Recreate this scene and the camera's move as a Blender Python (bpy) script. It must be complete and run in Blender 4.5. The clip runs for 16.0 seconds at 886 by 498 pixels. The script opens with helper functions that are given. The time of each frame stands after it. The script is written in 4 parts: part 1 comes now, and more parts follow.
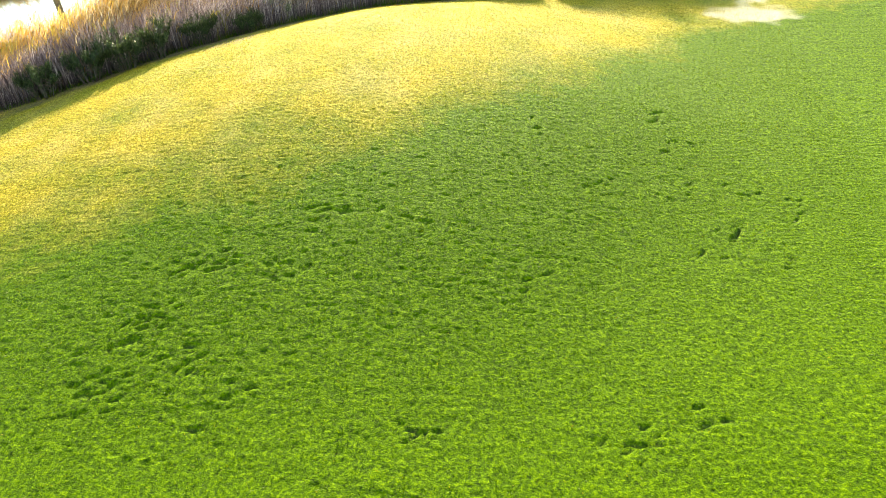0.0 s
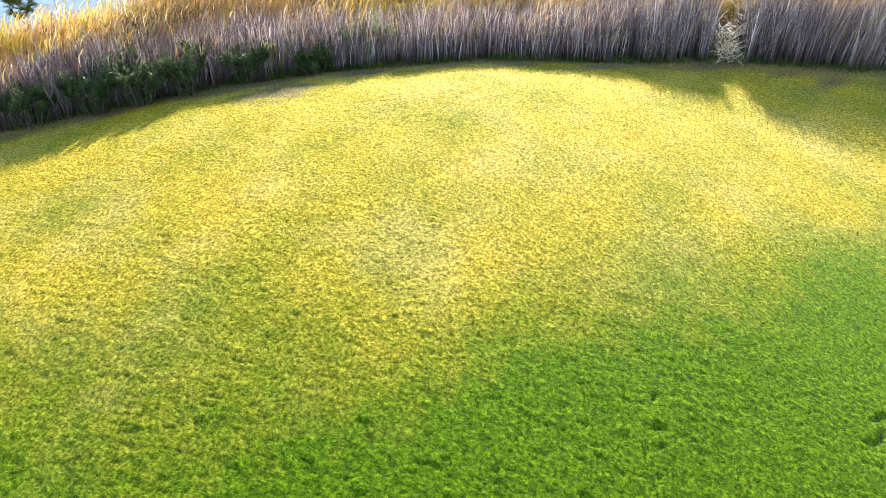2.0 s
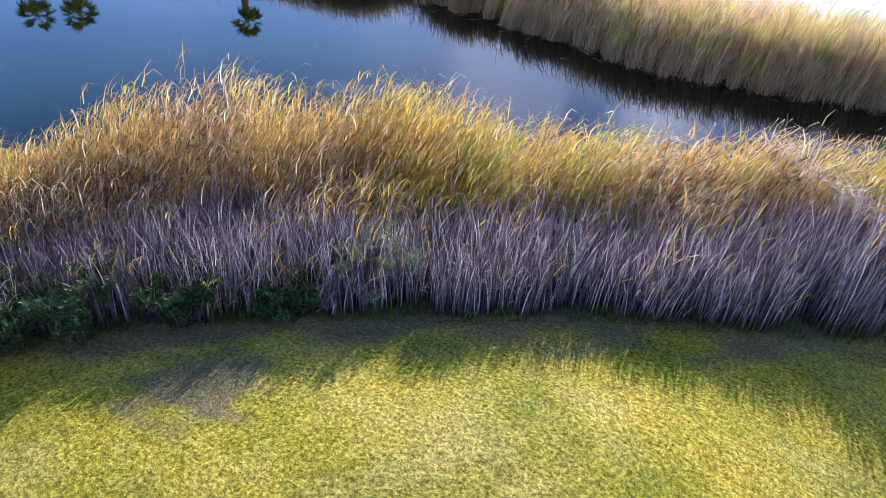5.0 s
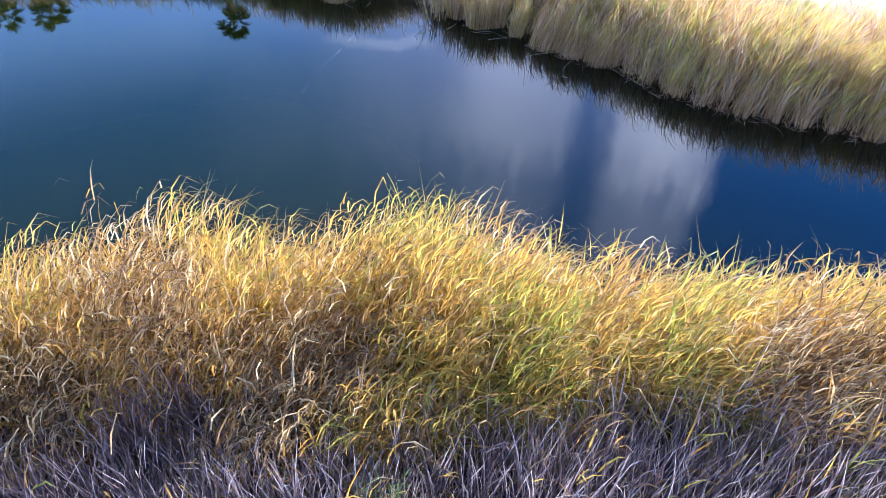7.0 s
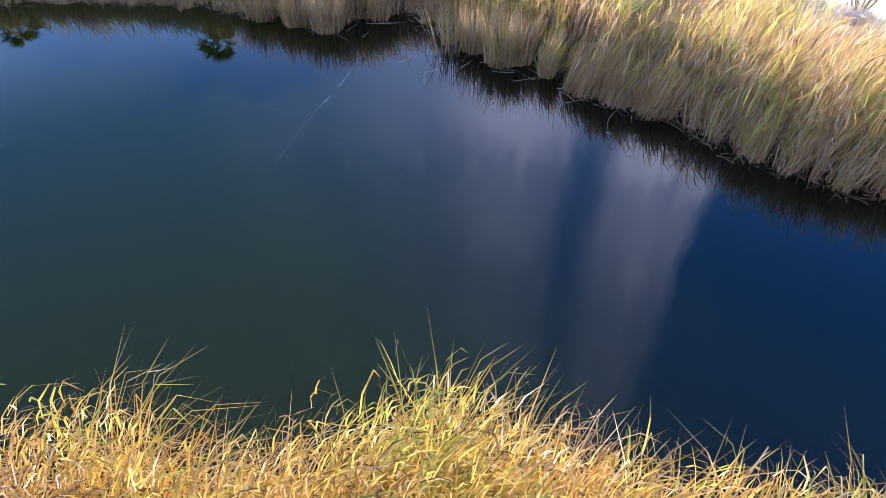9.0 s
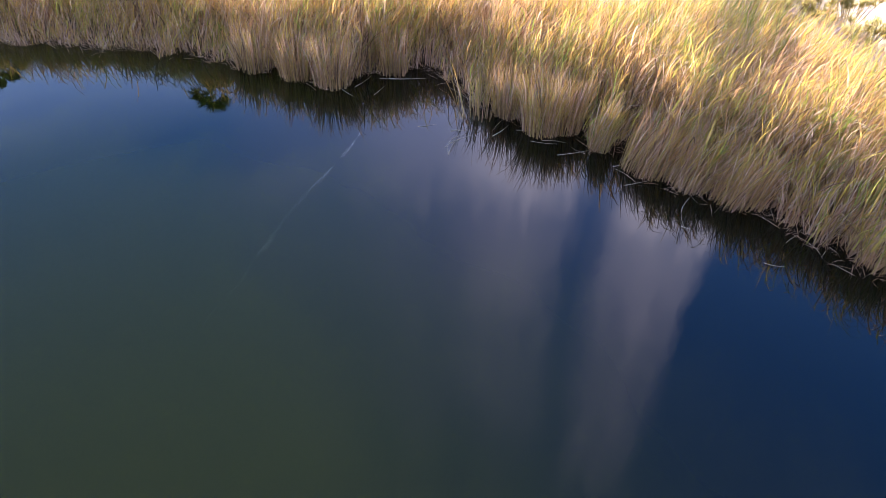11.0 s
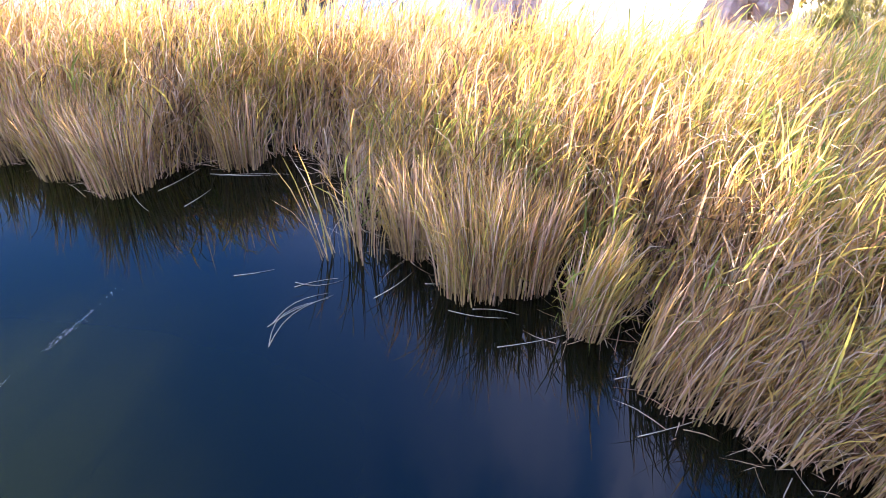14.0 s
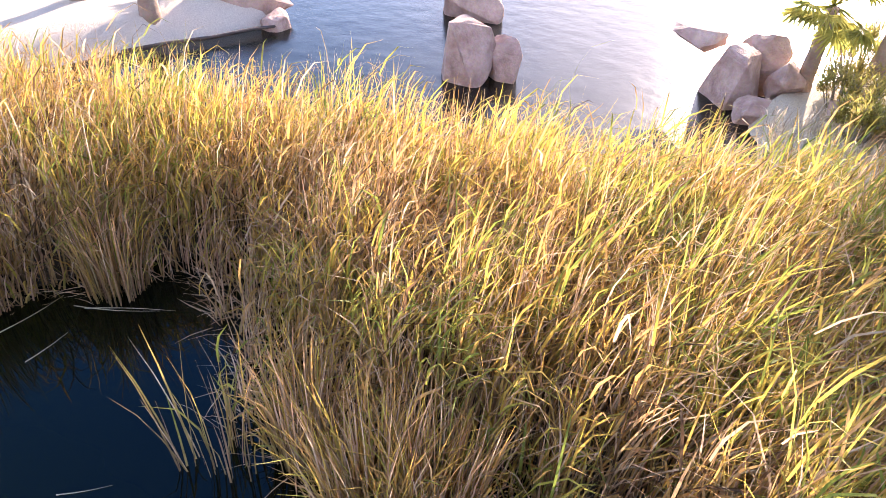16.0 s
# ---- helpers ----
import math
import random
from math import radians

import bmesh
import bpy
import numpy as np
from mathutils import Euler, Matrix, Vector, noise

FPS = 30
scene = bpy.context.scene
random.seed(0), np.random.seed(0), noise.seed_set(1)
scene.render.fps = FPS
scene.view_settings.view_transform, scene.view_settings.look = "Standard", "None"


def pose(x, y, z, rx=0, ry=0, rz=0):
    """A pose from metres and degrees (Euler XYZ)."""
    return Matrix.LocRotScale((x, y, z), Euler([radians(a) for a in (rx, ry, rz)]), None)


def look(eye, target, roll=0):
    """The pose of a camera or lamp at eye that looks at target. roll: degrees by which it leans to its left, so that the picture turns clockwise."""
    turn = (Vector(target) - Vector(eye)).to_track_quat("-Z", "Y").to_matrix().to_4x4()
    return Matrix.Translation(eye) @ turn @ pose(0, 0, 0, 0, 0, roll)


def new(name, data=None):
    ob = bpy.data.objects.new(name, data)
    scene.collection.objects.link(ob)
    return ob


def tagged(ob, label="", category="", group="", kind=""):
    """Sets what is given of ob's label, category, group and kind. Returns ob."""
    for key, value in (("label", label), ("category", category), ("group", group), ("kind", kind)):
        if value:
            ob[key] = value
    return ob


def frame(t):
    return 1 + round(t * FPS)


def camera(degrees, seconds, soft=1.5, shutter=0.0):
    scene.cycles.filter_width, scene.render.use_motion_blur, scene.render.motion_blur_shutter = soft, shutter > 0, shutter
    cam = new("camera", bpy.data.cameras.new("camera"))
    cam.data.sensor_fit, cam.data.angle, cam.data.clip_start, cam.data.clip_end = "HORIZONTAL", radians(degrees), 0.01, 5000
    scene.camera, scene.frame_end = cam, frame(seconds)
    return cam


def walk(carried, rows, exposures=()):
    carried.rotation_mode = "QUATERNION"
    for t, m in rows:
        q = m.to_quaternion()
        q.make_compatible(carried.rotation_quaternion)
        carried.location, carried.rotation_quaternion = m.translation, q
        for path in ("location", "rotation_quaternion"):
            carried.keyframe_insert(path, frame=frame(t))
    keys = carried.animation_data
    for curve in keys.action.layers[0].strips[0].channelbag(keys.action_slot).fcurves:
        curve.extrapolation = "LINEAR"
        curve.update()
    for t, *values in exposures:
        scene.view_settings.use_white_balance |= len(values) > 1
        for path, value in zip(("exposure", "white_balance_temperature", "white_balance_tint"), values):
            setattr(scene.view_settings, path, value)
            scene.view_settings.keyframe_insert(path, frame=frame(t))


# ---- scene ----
cam = camera(64.0, 16.0, soft=0.6)

EXPOSURE = [(0.0, 2.4, 8900, 2), (1.5, 2.4, 7500, 6), (3.0, 1.75, 6250, 16), (4.0, 1.1, 5350, 25), (6.5, 2.1, 5300, 21), (9.0, 1.88, 5600, 25), (10.0, 1.95, 6050, 32), (12.5, 2.35, 6850, 37), (14.0, 2.6, 6450, 37), (15.0, 2.3, 6550, 32), (16.0, 2.0, 7150, 31)]
PATH = [
    (0, (4.208, 3.731, 7.158), (3.817, 5.340, 6.037), -4.67),
    (0.5, (3.941, 5.787, 7.438), (3.446, 7.353, 6.296), -2.34),
    (1, (3.755, 7.693, 7.652), (3.180, 9.208, 6.480), -0.77),
    (1.5, (3.548, 9.395, 7.827), (2.926, 10.863, 6.620), 0.35),
    (2, (3.131, 11.173, 7.454), (2.450, 12.620, 6.253), 0.85),
    (2.5, (2.689, 12.699, 7.379), (1.962, 14.115, 6.168), 1.74),
    (3, (2.225, 14.249, 7.361), (1.451, 15.638, 6.148), 2.93),
    (3.5, (1.587, 15.698, 7.565), (0.783, 17.058, 6.339), 4.26),
    (4, (0.787, 16.935, 7.473), (-0.037, 18.307, 6.273), 5.91),
    (4.2, (0.576, 17.427, 7.591), (-0.267, 18.784, 6.387), 5.96),
    (6.3, (-2.084, 21.151, 8.270), (-2.949, 22.405, 6.974), 1.92),
    (6.5, (-2.440, 21.662, 8.228), (-3.301, 22.906, 6.920), 2.02),
    (7, (-3.251, 22.813, 8.133), (-4.106, 24.033, 6.800), 1.62),
    (7.5, (-4.019, 23.766, 7.972), (-4.864, 24.974, 6.621), 1.39),
    (8, (-4.682, 24.577, 7.702), (-5.521, 25.790, 6.351), 1.29),
    (8.5, (-5.218, 25.291, 7.457), (-6.067, 26.503, 6.112), 1.30),
    (9, (-5.639, 25.878, 7.419), (-6.501, 27.074, 6.068), 0.99),
    (9.5, (-5.979, 26.446, 7.605), (-6.854, 27.598, 6.225), 0.27),
    (10, (-6.385, 26.842, 7.573), (-7.269, 27.989, 6.194), 0.22),
    (10.2, (-6.597, 26.902, 7.494), (-7.478, 28.063, 6.124), 0.73),
    (12.3, (-8.820, 31.648, 3.558), (-9.831, 33.017, 2.507), 2.35),
    (12.5, (-8.717, 32.197, 3.406), (-9.730, 33.581, 2.378), -0.41),
    (13, (-9.001, 32.907, 3.455), (-10.024, 34.272, 2.410), -2.01),
    (13.5, (-9.513, 33.293, 3.660), (-10.545, 34.626, 2.585), 0.51),
    (14, (-9.918, 33.926, 3.910), (-10.969, 35.193, 2.774), 0.73),
    (14.5, (-10.273, 34.457, 3.874), (-11.349, 35.719, 2.756), 1.52),
    (15, (-10.587, 34.967, 3.927), (-11.656, 36.231, 2.805), 1.93),
    (15.5, (-10.812, 35.533, 4.099), (-11.869, 36.785, 2.953), 2.14),
    (16, (-10.934, 36.132, 4.421), (-11.955, 37.377, 3.233), 3.87),
]
walk(cam, [(t, look(eye, target, roll)) for t, eye, target, roll in PATH], EXPOSURE)
# ---- light ----
SUN_AZ, SUN_EL = -14.0, 16.9  # degrees clockwise from +y, degrees above the horizon
sun_way = Vector((math.sin(radians(SUN_AZ)) * math.cos(radians(SUN_EL)), math.cos(radians(SUN_AZ)) * math.cos(radians(SUN_EL)), math.sin(radians(SUN_EL))))
sun_data = bpy.data.lights.new("sun", "SUN")
sun_data.energy, sun_data.angle, sun_data.color = 5.0, radians(0.5), (1.0, 0.93, 0.80)
sun = new("sun", sun_data)
sun.matrix_world = look(sun_way * 120, (0, 0, 0))

world = bpy.data.worlds.new("world")
world.use_nodes = True
scene.world = world
wn, wl = world.node_tree.nodes, world.node_tree.links
wn.clear()
sky = wn.new("ShaderNodeTexSky")
sky.sky_type, sky.sun_disc = "NISHITA", False
sky.sun_elevation, sky.sun_rotation = radians(SUN_EL), radians(SUN_AZ)
sky.air_density, sky.dust_density, sky.ozone_density = 1.0, 0.1, 6.0
back = wn.new("ShaderNodeBackground")
back.inputs["Strength"].default_value = 0.125
wrich = wn.new("ShaderNodeHueSaturation")
wrich.inputs["Saturation"].default_value = 1.15
wl.new(sky.outputs["Color"], wrich.inputs["Color"])


def world_math(op, a, b=0.0, c=0.0):
    n = wn.new("ShaderNodeMath")
    n.operation = op
    for sock, v in zip(n.inputs, (a, b, c)):
        if isinstance(v, (int, float)):
            sock.default_value = v
        else:
            wl.new(v, sock)
    return n.outputs[0]


def world_ramp(fac, low, high, stops):
    """A grey ramp over degrees from low to high."""
    r = wn.new("ShaderNodeValToRGB")
    r.color_ramp.interpolation = "EASE"
    e = r.color_ramp.elements
    while len(e) < len(stops):
        e.new(0.5)
    for el, (deg, v) in zip(e, stops):
        el.position, el.color = (deg - low) / (high - low), (v, v, v, 1)
    wl.new(world_math("MULTIPLY_ADD", fac, 57.2958 / (high - low), -low / (high - low)), r.inputs["Fac"])
    return r.outputs["Color"]


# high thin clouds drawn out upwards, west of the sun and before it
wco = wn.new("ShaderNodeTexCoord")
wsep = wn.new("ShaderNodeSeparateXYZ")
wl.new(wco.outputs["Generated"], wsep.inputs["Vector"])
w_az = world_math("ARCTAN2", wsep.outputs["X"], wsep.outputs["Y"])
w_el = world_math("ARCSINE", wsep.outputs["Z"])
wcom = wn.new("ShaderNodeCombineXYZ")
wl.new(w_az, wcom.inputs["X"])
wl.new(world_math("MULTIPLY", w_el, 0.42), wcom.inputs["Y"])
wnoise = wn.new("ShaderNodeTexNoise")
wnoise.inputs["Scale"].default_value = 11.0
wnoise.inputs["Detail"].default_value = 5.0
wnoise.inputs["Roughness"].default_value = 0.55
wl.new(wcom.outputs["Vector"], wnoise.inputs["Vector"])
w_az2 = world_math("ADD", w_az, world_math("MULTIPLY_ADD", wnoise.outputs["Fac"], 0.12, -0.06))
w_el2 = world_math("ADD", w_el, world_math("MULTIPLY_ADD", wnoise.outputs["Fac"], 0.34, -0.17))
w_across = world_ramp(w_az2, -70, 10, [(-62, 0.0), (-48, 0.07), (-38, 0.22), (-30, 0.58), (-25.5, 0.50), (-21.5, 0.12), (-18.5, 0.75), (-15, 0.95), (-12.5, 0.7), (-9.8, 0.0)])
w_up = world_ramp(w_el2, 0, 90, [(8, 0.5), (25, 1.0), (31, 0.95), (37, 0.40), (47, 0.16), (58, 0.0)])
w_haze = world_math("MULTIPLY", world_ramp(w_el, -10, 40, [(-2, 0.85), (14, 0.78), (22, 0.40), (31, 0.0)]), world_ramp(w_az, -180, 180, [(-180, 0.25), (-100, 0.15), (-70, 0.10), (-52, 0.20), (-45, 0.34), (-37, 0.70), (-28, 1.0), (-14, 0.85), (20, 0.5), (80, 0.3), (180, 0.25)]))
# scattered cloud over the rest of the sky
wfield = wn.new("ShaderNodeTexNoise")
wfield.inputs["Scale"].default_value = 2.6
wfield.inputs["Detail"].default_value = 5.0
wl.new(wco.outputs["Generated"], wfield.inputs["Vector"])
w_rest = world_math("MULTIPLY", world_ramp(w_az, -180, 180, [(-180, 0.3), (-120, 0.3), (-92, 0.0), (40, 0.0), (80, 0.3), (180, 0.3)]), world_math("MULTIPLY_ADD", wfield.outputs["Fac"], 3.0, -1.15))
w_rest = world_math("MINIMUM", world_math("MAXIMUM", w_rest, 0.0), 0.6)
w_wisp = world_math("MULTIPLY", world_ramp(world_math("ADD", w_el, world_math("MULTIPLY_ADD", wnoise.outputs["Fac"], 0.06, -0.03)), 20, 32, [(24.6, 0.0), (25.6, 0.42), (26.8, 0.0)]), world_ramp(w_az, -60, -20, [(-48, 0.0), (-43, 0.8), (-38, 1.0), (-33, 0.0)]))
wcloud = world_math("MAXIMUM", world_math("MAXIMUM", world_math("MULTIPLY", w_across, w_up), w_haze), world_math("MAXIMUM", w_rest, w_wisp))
w_air = world_math("MULTIPLY", world_ramp(w_el, -10, 40, [(-2, 0.75), (12, 0.7), (21, 0.35), (29, 0.0)]), world_ramp(w_az, -180, 180, [(-150, 0.0), (-90, 0.35), (-66, 0.40), (-55, 0.55), (-42, 0.5), (-30, 0.0)]))
wair = wn.new("ShaderNodeMix")
wair.data_type = "RGBA"
wair.inputs["B"].default_value = (7.0, 11.5, 17.5, 1)
wl.new(w_air, wair.inputs["Factor"])
wl.new(wrich.outputs["Color"], wair.inputs["A"])
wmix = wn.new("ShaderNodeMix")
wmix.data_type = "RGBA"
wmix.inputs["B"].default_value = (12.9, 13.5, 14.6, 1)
wout = wn.new("ShaderNodeOutputWorld")
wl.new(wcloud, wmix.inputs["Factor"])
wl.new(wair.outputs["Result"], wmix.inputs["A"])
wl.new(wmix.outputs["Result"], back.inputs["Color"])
wl.new(back.outputs["Background"], wout.inputs["Surface"])


# ---- materials ----
def material(name):
    m = bpy.data.materials.new(name)
    m.use_nodes = True
    nodes, links = m.node_tree.nodes, m.node_tree.links
    return m, nodes, links, nodes["Principled BSDF"]


def ramp_node(nodes, stops):
    r = nodes.new("ShaderNodeValToRGB")
    e = r.color_ramp.elements
    while len(e) < len(stops):
        e.new(0.5)
    for el, (pos, col) in zip(e, stops):
        el.position, el.color = pos, (*col, 1)
    return r


def noise_node(nodes, links, scale, detail=4.0, rough=0.55, vector=None):
    n = nodes.new("ShaderNodeTexNoise")
    n.inputs["Scale"].default_value, n.inputs["Detail"].default_value, n.inputs["Roughness"].default_value = scale, detail, rough
    if vector is not None:
        links.new(vector, n.inputs["Vector"])
    return n


def mix_color(nodes, links, fac, a, b, mode="MIX"):
    m = nodes.new("ShaderNodeMix")
    m.data_type, m.blend_type = "RGBA", mode
    for sock, v in (("Factor", fac), ("A", a), ("B", b)):
        if isinstance(v, (int, float)):
            m.inputs[sock].default_value = v
        elif isinstance(v, tuple):
            m.inputs[sock].default_value = (*v, 1)
        else:
            links.new(v, m.inputs[sock])
    return m.outputs["Result"]


def bump_node(nodes, links, height, strength, distance, normal=None):
    b = nodes.new("ShaderNodeBump")
    b.inputs["Strength"].default_value, b.inputs["Distance"].default_value = strength, distance
    links.new(height, b.inputs["Height"])
    if normal is not None:
        links.new(normal, b.inputs["Normal"])
    return b.outputs["Normal"]


def attribute(nodes, name):
    a = nodes.new("ShaderNodeAttribute")
    a.attribute_name = name
    return a.outputs["Fac"]


def blade_material(name, tones, base, see_through=0.45, rough=0.55, reach=0.55, hold=0.0):
    """Leaf blades: colour by the tone of each blade, another colour at the foot (dark where it paints shade), light
    passing through.
    """
    m, nodes, links, bsdf = material(name)
    tone = ramp_node(nodes, tones)
    links.new(attribute(nodes, "tone"), tone.inputs["Fac"])
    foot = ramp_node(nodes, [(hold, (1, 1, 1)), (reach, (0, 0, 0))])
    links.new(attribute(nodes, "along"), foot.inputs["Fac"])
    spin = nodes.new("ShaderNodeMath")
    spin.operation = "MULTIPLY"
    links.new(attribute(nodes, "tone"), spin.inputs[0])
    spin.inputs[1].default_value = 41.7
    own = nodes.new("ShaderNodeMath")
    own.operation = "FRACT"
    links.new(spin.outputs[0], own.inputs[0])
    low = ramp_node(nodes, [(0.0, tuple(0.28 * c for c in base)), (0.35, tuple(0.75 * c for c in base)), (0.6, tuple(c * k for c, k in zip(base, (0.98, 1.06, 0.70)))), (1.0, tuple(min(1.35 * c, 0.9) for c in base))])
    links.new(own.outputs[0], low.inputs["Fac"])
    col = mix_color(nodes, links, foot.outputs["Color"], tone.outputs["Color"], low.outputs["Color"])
    geo = nodes.new("ShaderNodeNewGeometry")
    spot = noise_node(nodes, links, 9.0, 3.0, 0.6, geo.outputs["Position"])
    fleck = ramp_node(nodes, [(0.3, (0.72, 0.70, 0.66)), (0.7, (1.12, 1.1, 1.06))])
    links.new(spot.outputs["Fac"], fleck.inputs["Fac"])
    col = mix_color(nodes, links, 1.0, col, fleck.outputs["Color"], "MULTIPLY")
    links.new(col, bsdf.inputs["Base Color"])
    bsdf.inputs["Roughness"].default_value = rough
    bsdf.inputs["Specular IOR Level"].default_value = 0.2
    tr = nodes.new("ShaderNodeBsdfTranslucent")
    links.new(col, tr.inputs["Color"])
    mx = nodes.new("ShaderNodeMixShader")
    mx.inputs["Fac"].default_value = see_through
    links.new(bsdf.outputs["BSDF"], mx.inputs[1])
    links.new(tr.outputs["BSDF"], mx.inputs[2])
    links.new(mx.outputs["Shader"], nodes["Material Output"].inputs["Surface"])
    return m


# dark foot colours of REED and DEAD paint the shade low between stems
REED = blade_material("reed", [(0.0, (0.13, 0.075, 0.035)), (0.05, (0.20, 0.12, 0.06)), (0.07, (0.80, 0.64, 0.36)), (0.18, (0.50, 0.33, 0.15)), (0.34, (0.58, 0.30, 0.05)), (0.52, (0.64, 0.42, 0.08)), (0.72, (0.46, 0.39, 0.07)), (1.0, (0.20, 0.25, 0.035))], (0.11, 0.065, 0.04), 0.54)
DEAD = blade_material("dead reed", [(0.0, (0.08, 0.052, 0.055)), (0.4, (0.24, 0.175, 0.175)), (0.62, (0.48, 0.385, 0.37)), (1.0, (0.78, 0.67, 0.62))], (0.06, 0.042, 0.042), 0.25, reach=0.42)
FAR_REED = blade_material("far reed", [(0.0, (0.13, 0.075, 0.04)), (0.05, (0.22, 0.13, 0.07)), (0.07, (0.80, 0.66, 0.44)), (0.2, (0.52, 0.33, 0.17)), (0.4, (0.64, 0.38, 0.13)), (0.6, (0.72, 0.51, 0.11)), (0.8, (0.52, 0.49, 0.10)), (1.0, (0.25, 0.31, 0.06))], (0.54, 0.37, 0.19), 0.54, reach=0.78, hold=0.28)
FALLEN = blade_material("fallen reed", [(0.0, (0.55, 0.45, 0.33)), (1.0, (0.86, 0.76, 0.60))], (0.60, 0.50, 0.38), 0.3)
STALK = blade_material("pale stalk", [(0.0, (0.30, 0.16, 0.10)), (0.5, (0.64, 0.42, 0.26)), (1.0, (0.86, 0.67, 0.48))], (0.57, 0.35, 0.21), 0.35)
LEAF = blade_material("green leaf", [(0.0, (0.016, 0.032, 0.008)), (0.6, (0.045, 0.075, 0.016)), (1.0, (0.22, 0.28, 0.10))], (0.06, 0.08, 0.03), 0.35)
GRASS = blade_material("grass blade", [(0.0, (0.035, 0.085, 0.002)), (0.42, (0.11, 0.185, 0.004)), (0.7, (0.31, 0.28, 0.018)), (1.0, (0.54, 0.42, 0.075))], (0.09, 0.15, 0.008), 0.5)
FROND = blade_material("palm frond", [(0.0, (0.24, 0.25, 0.06)), (0.6, (0.42, 0.42, 0.10)), (1.0, (0.66, 0.54, 0.17))], (0.30, 0.24, 0.09), 0.6)
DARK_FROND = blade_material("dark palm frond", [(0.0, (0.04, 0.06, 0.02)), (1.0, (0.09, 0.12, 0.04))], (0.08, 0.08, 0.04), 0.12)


def lawn_material():
    m, nodes, links, bsdf = material("lawn and banks")
    geo = nodes.new("ShaderNodeNewGeometry")
    pos = geo.outputs["Position"]
    dry, mud_shade, sand = attribute(nodes, "dry"), attribute(nodes, "mud_shade"), attribute(nodes, "sand")
    fine = noise_node(nodes, links, 20.0, 5.0, 0.7, pos)
    mid = noise_node(nodes, links, 2.6, 5.0, 0.65, pos)
    green = ramp_node(nodes, [(0.32, (0.012, 0.030, 0.0005)), (0.5, (0.052, 0.108, 0.001)), (0.70, (0.15, 0.24, 0.003))])
    straw = ramp_node(nodes, [(0.32, (0.075, 0.058, 0.003)), (0.5, (0.30, 0.225, 0.014)), (0.70, (0.70, 0.52, 0.075))])
    links.new(fine.outputs["Fac"], green.inputs["Fac"])
    links.new(fine.outputs["Fac"], straw.inputs["Fac"])
    patch = nodes.new("ShaderNodeMath")
    patch.operation = "MULTIPLY_ADD"
    links.new(mid.outputs["Fac"], patch.inputs[0])
    patch.inputs[1].default_value = 0.7
    links.new(dry, patch.inputs[2])
    edge = ramp_node(nodes, [(0.75, (0, 0, 0)), (1.15, (1, 1, 1))])
    sub = nodes.new("ShaderNodeMath")
    sub.operation = "SUBTRACT"
    links.new(patch.outputs[0], sub.inputs[0])
    sub.inputs[1].default_value = 0.33
    edge.color_ramp.elements[0].position, edge.color_ramp.elements[1].position = 0.15, 0.92
    links.new(sub.outputs[0], edge.inputs["Fac"])
    wide = noise_node(nodes, links, 0.55, 4.0, 0.6, pos)
    bleach = ramp_node(nodes, [(0.46, (0, 0, 0)), (0.70, (0.5, 0.5, 0.5))])
    links.new(wide.outputs["Fac"], bleach.inputs["Fac"])
    pale = ramp_node(nodes, [(0.32, (0.12, 0.09, 0.02)), (0.70, (0.64, 0.50, 0.17))])
    links.new(fine.outputs["Fac"], pale.inputs["Fac"])
    straw_col = mix_color(nodes, links, bleach.outputs["Color"], straw.outputs["Color"], pale.outputs["Color"])
    col = mix_color(nodes, links, edge.outputs["Color"], green.outputs["Color"], straw_col)
    # soil colour; also darkens the lawn margin and dents in place of shade
    soil = ramp_node(nodes, [(0.3, (0.05, 0.04, 0.03)), (0.7, (0.13, 0.10, 0.07))])
    links.new(fine.outputs["Fac"], soil.inputs["Fac"])
    col = mix_color(nodes, links, mud_shade, col, soil.outputs["Color"])
    grit = noise_node(nodes, links, 45.0, 3.0, 0.6, pos)
    sandy = ramp_node(nodes, [(0.3, (0.62, 0.52, 0.40)), (0.7, (0.80, 0.70, 0.55))])
    links.new(grit.outputs["Fac"], sandy.inputs["Fac"])
    col = mix_color(nodes, links, sand, col, sandy.outputs["Color"])
    links.new(col, bsdf.inputs["Base Color"])
    bsdf.inputs["Roughness"].default_value = 0.9
    bsdf.inputs["Specular IOR Level"].default_value = 0.06
    n1 = bump_node(nodes, links, fine.outputs["Fac"], 0.8, 0.045)
    n2 = bump_node(nodes, links, grit.outputs["Fac"], 0.6, 0.02, n1)
    links.new(n2, bsdf.inputs["Normal"])
    return m


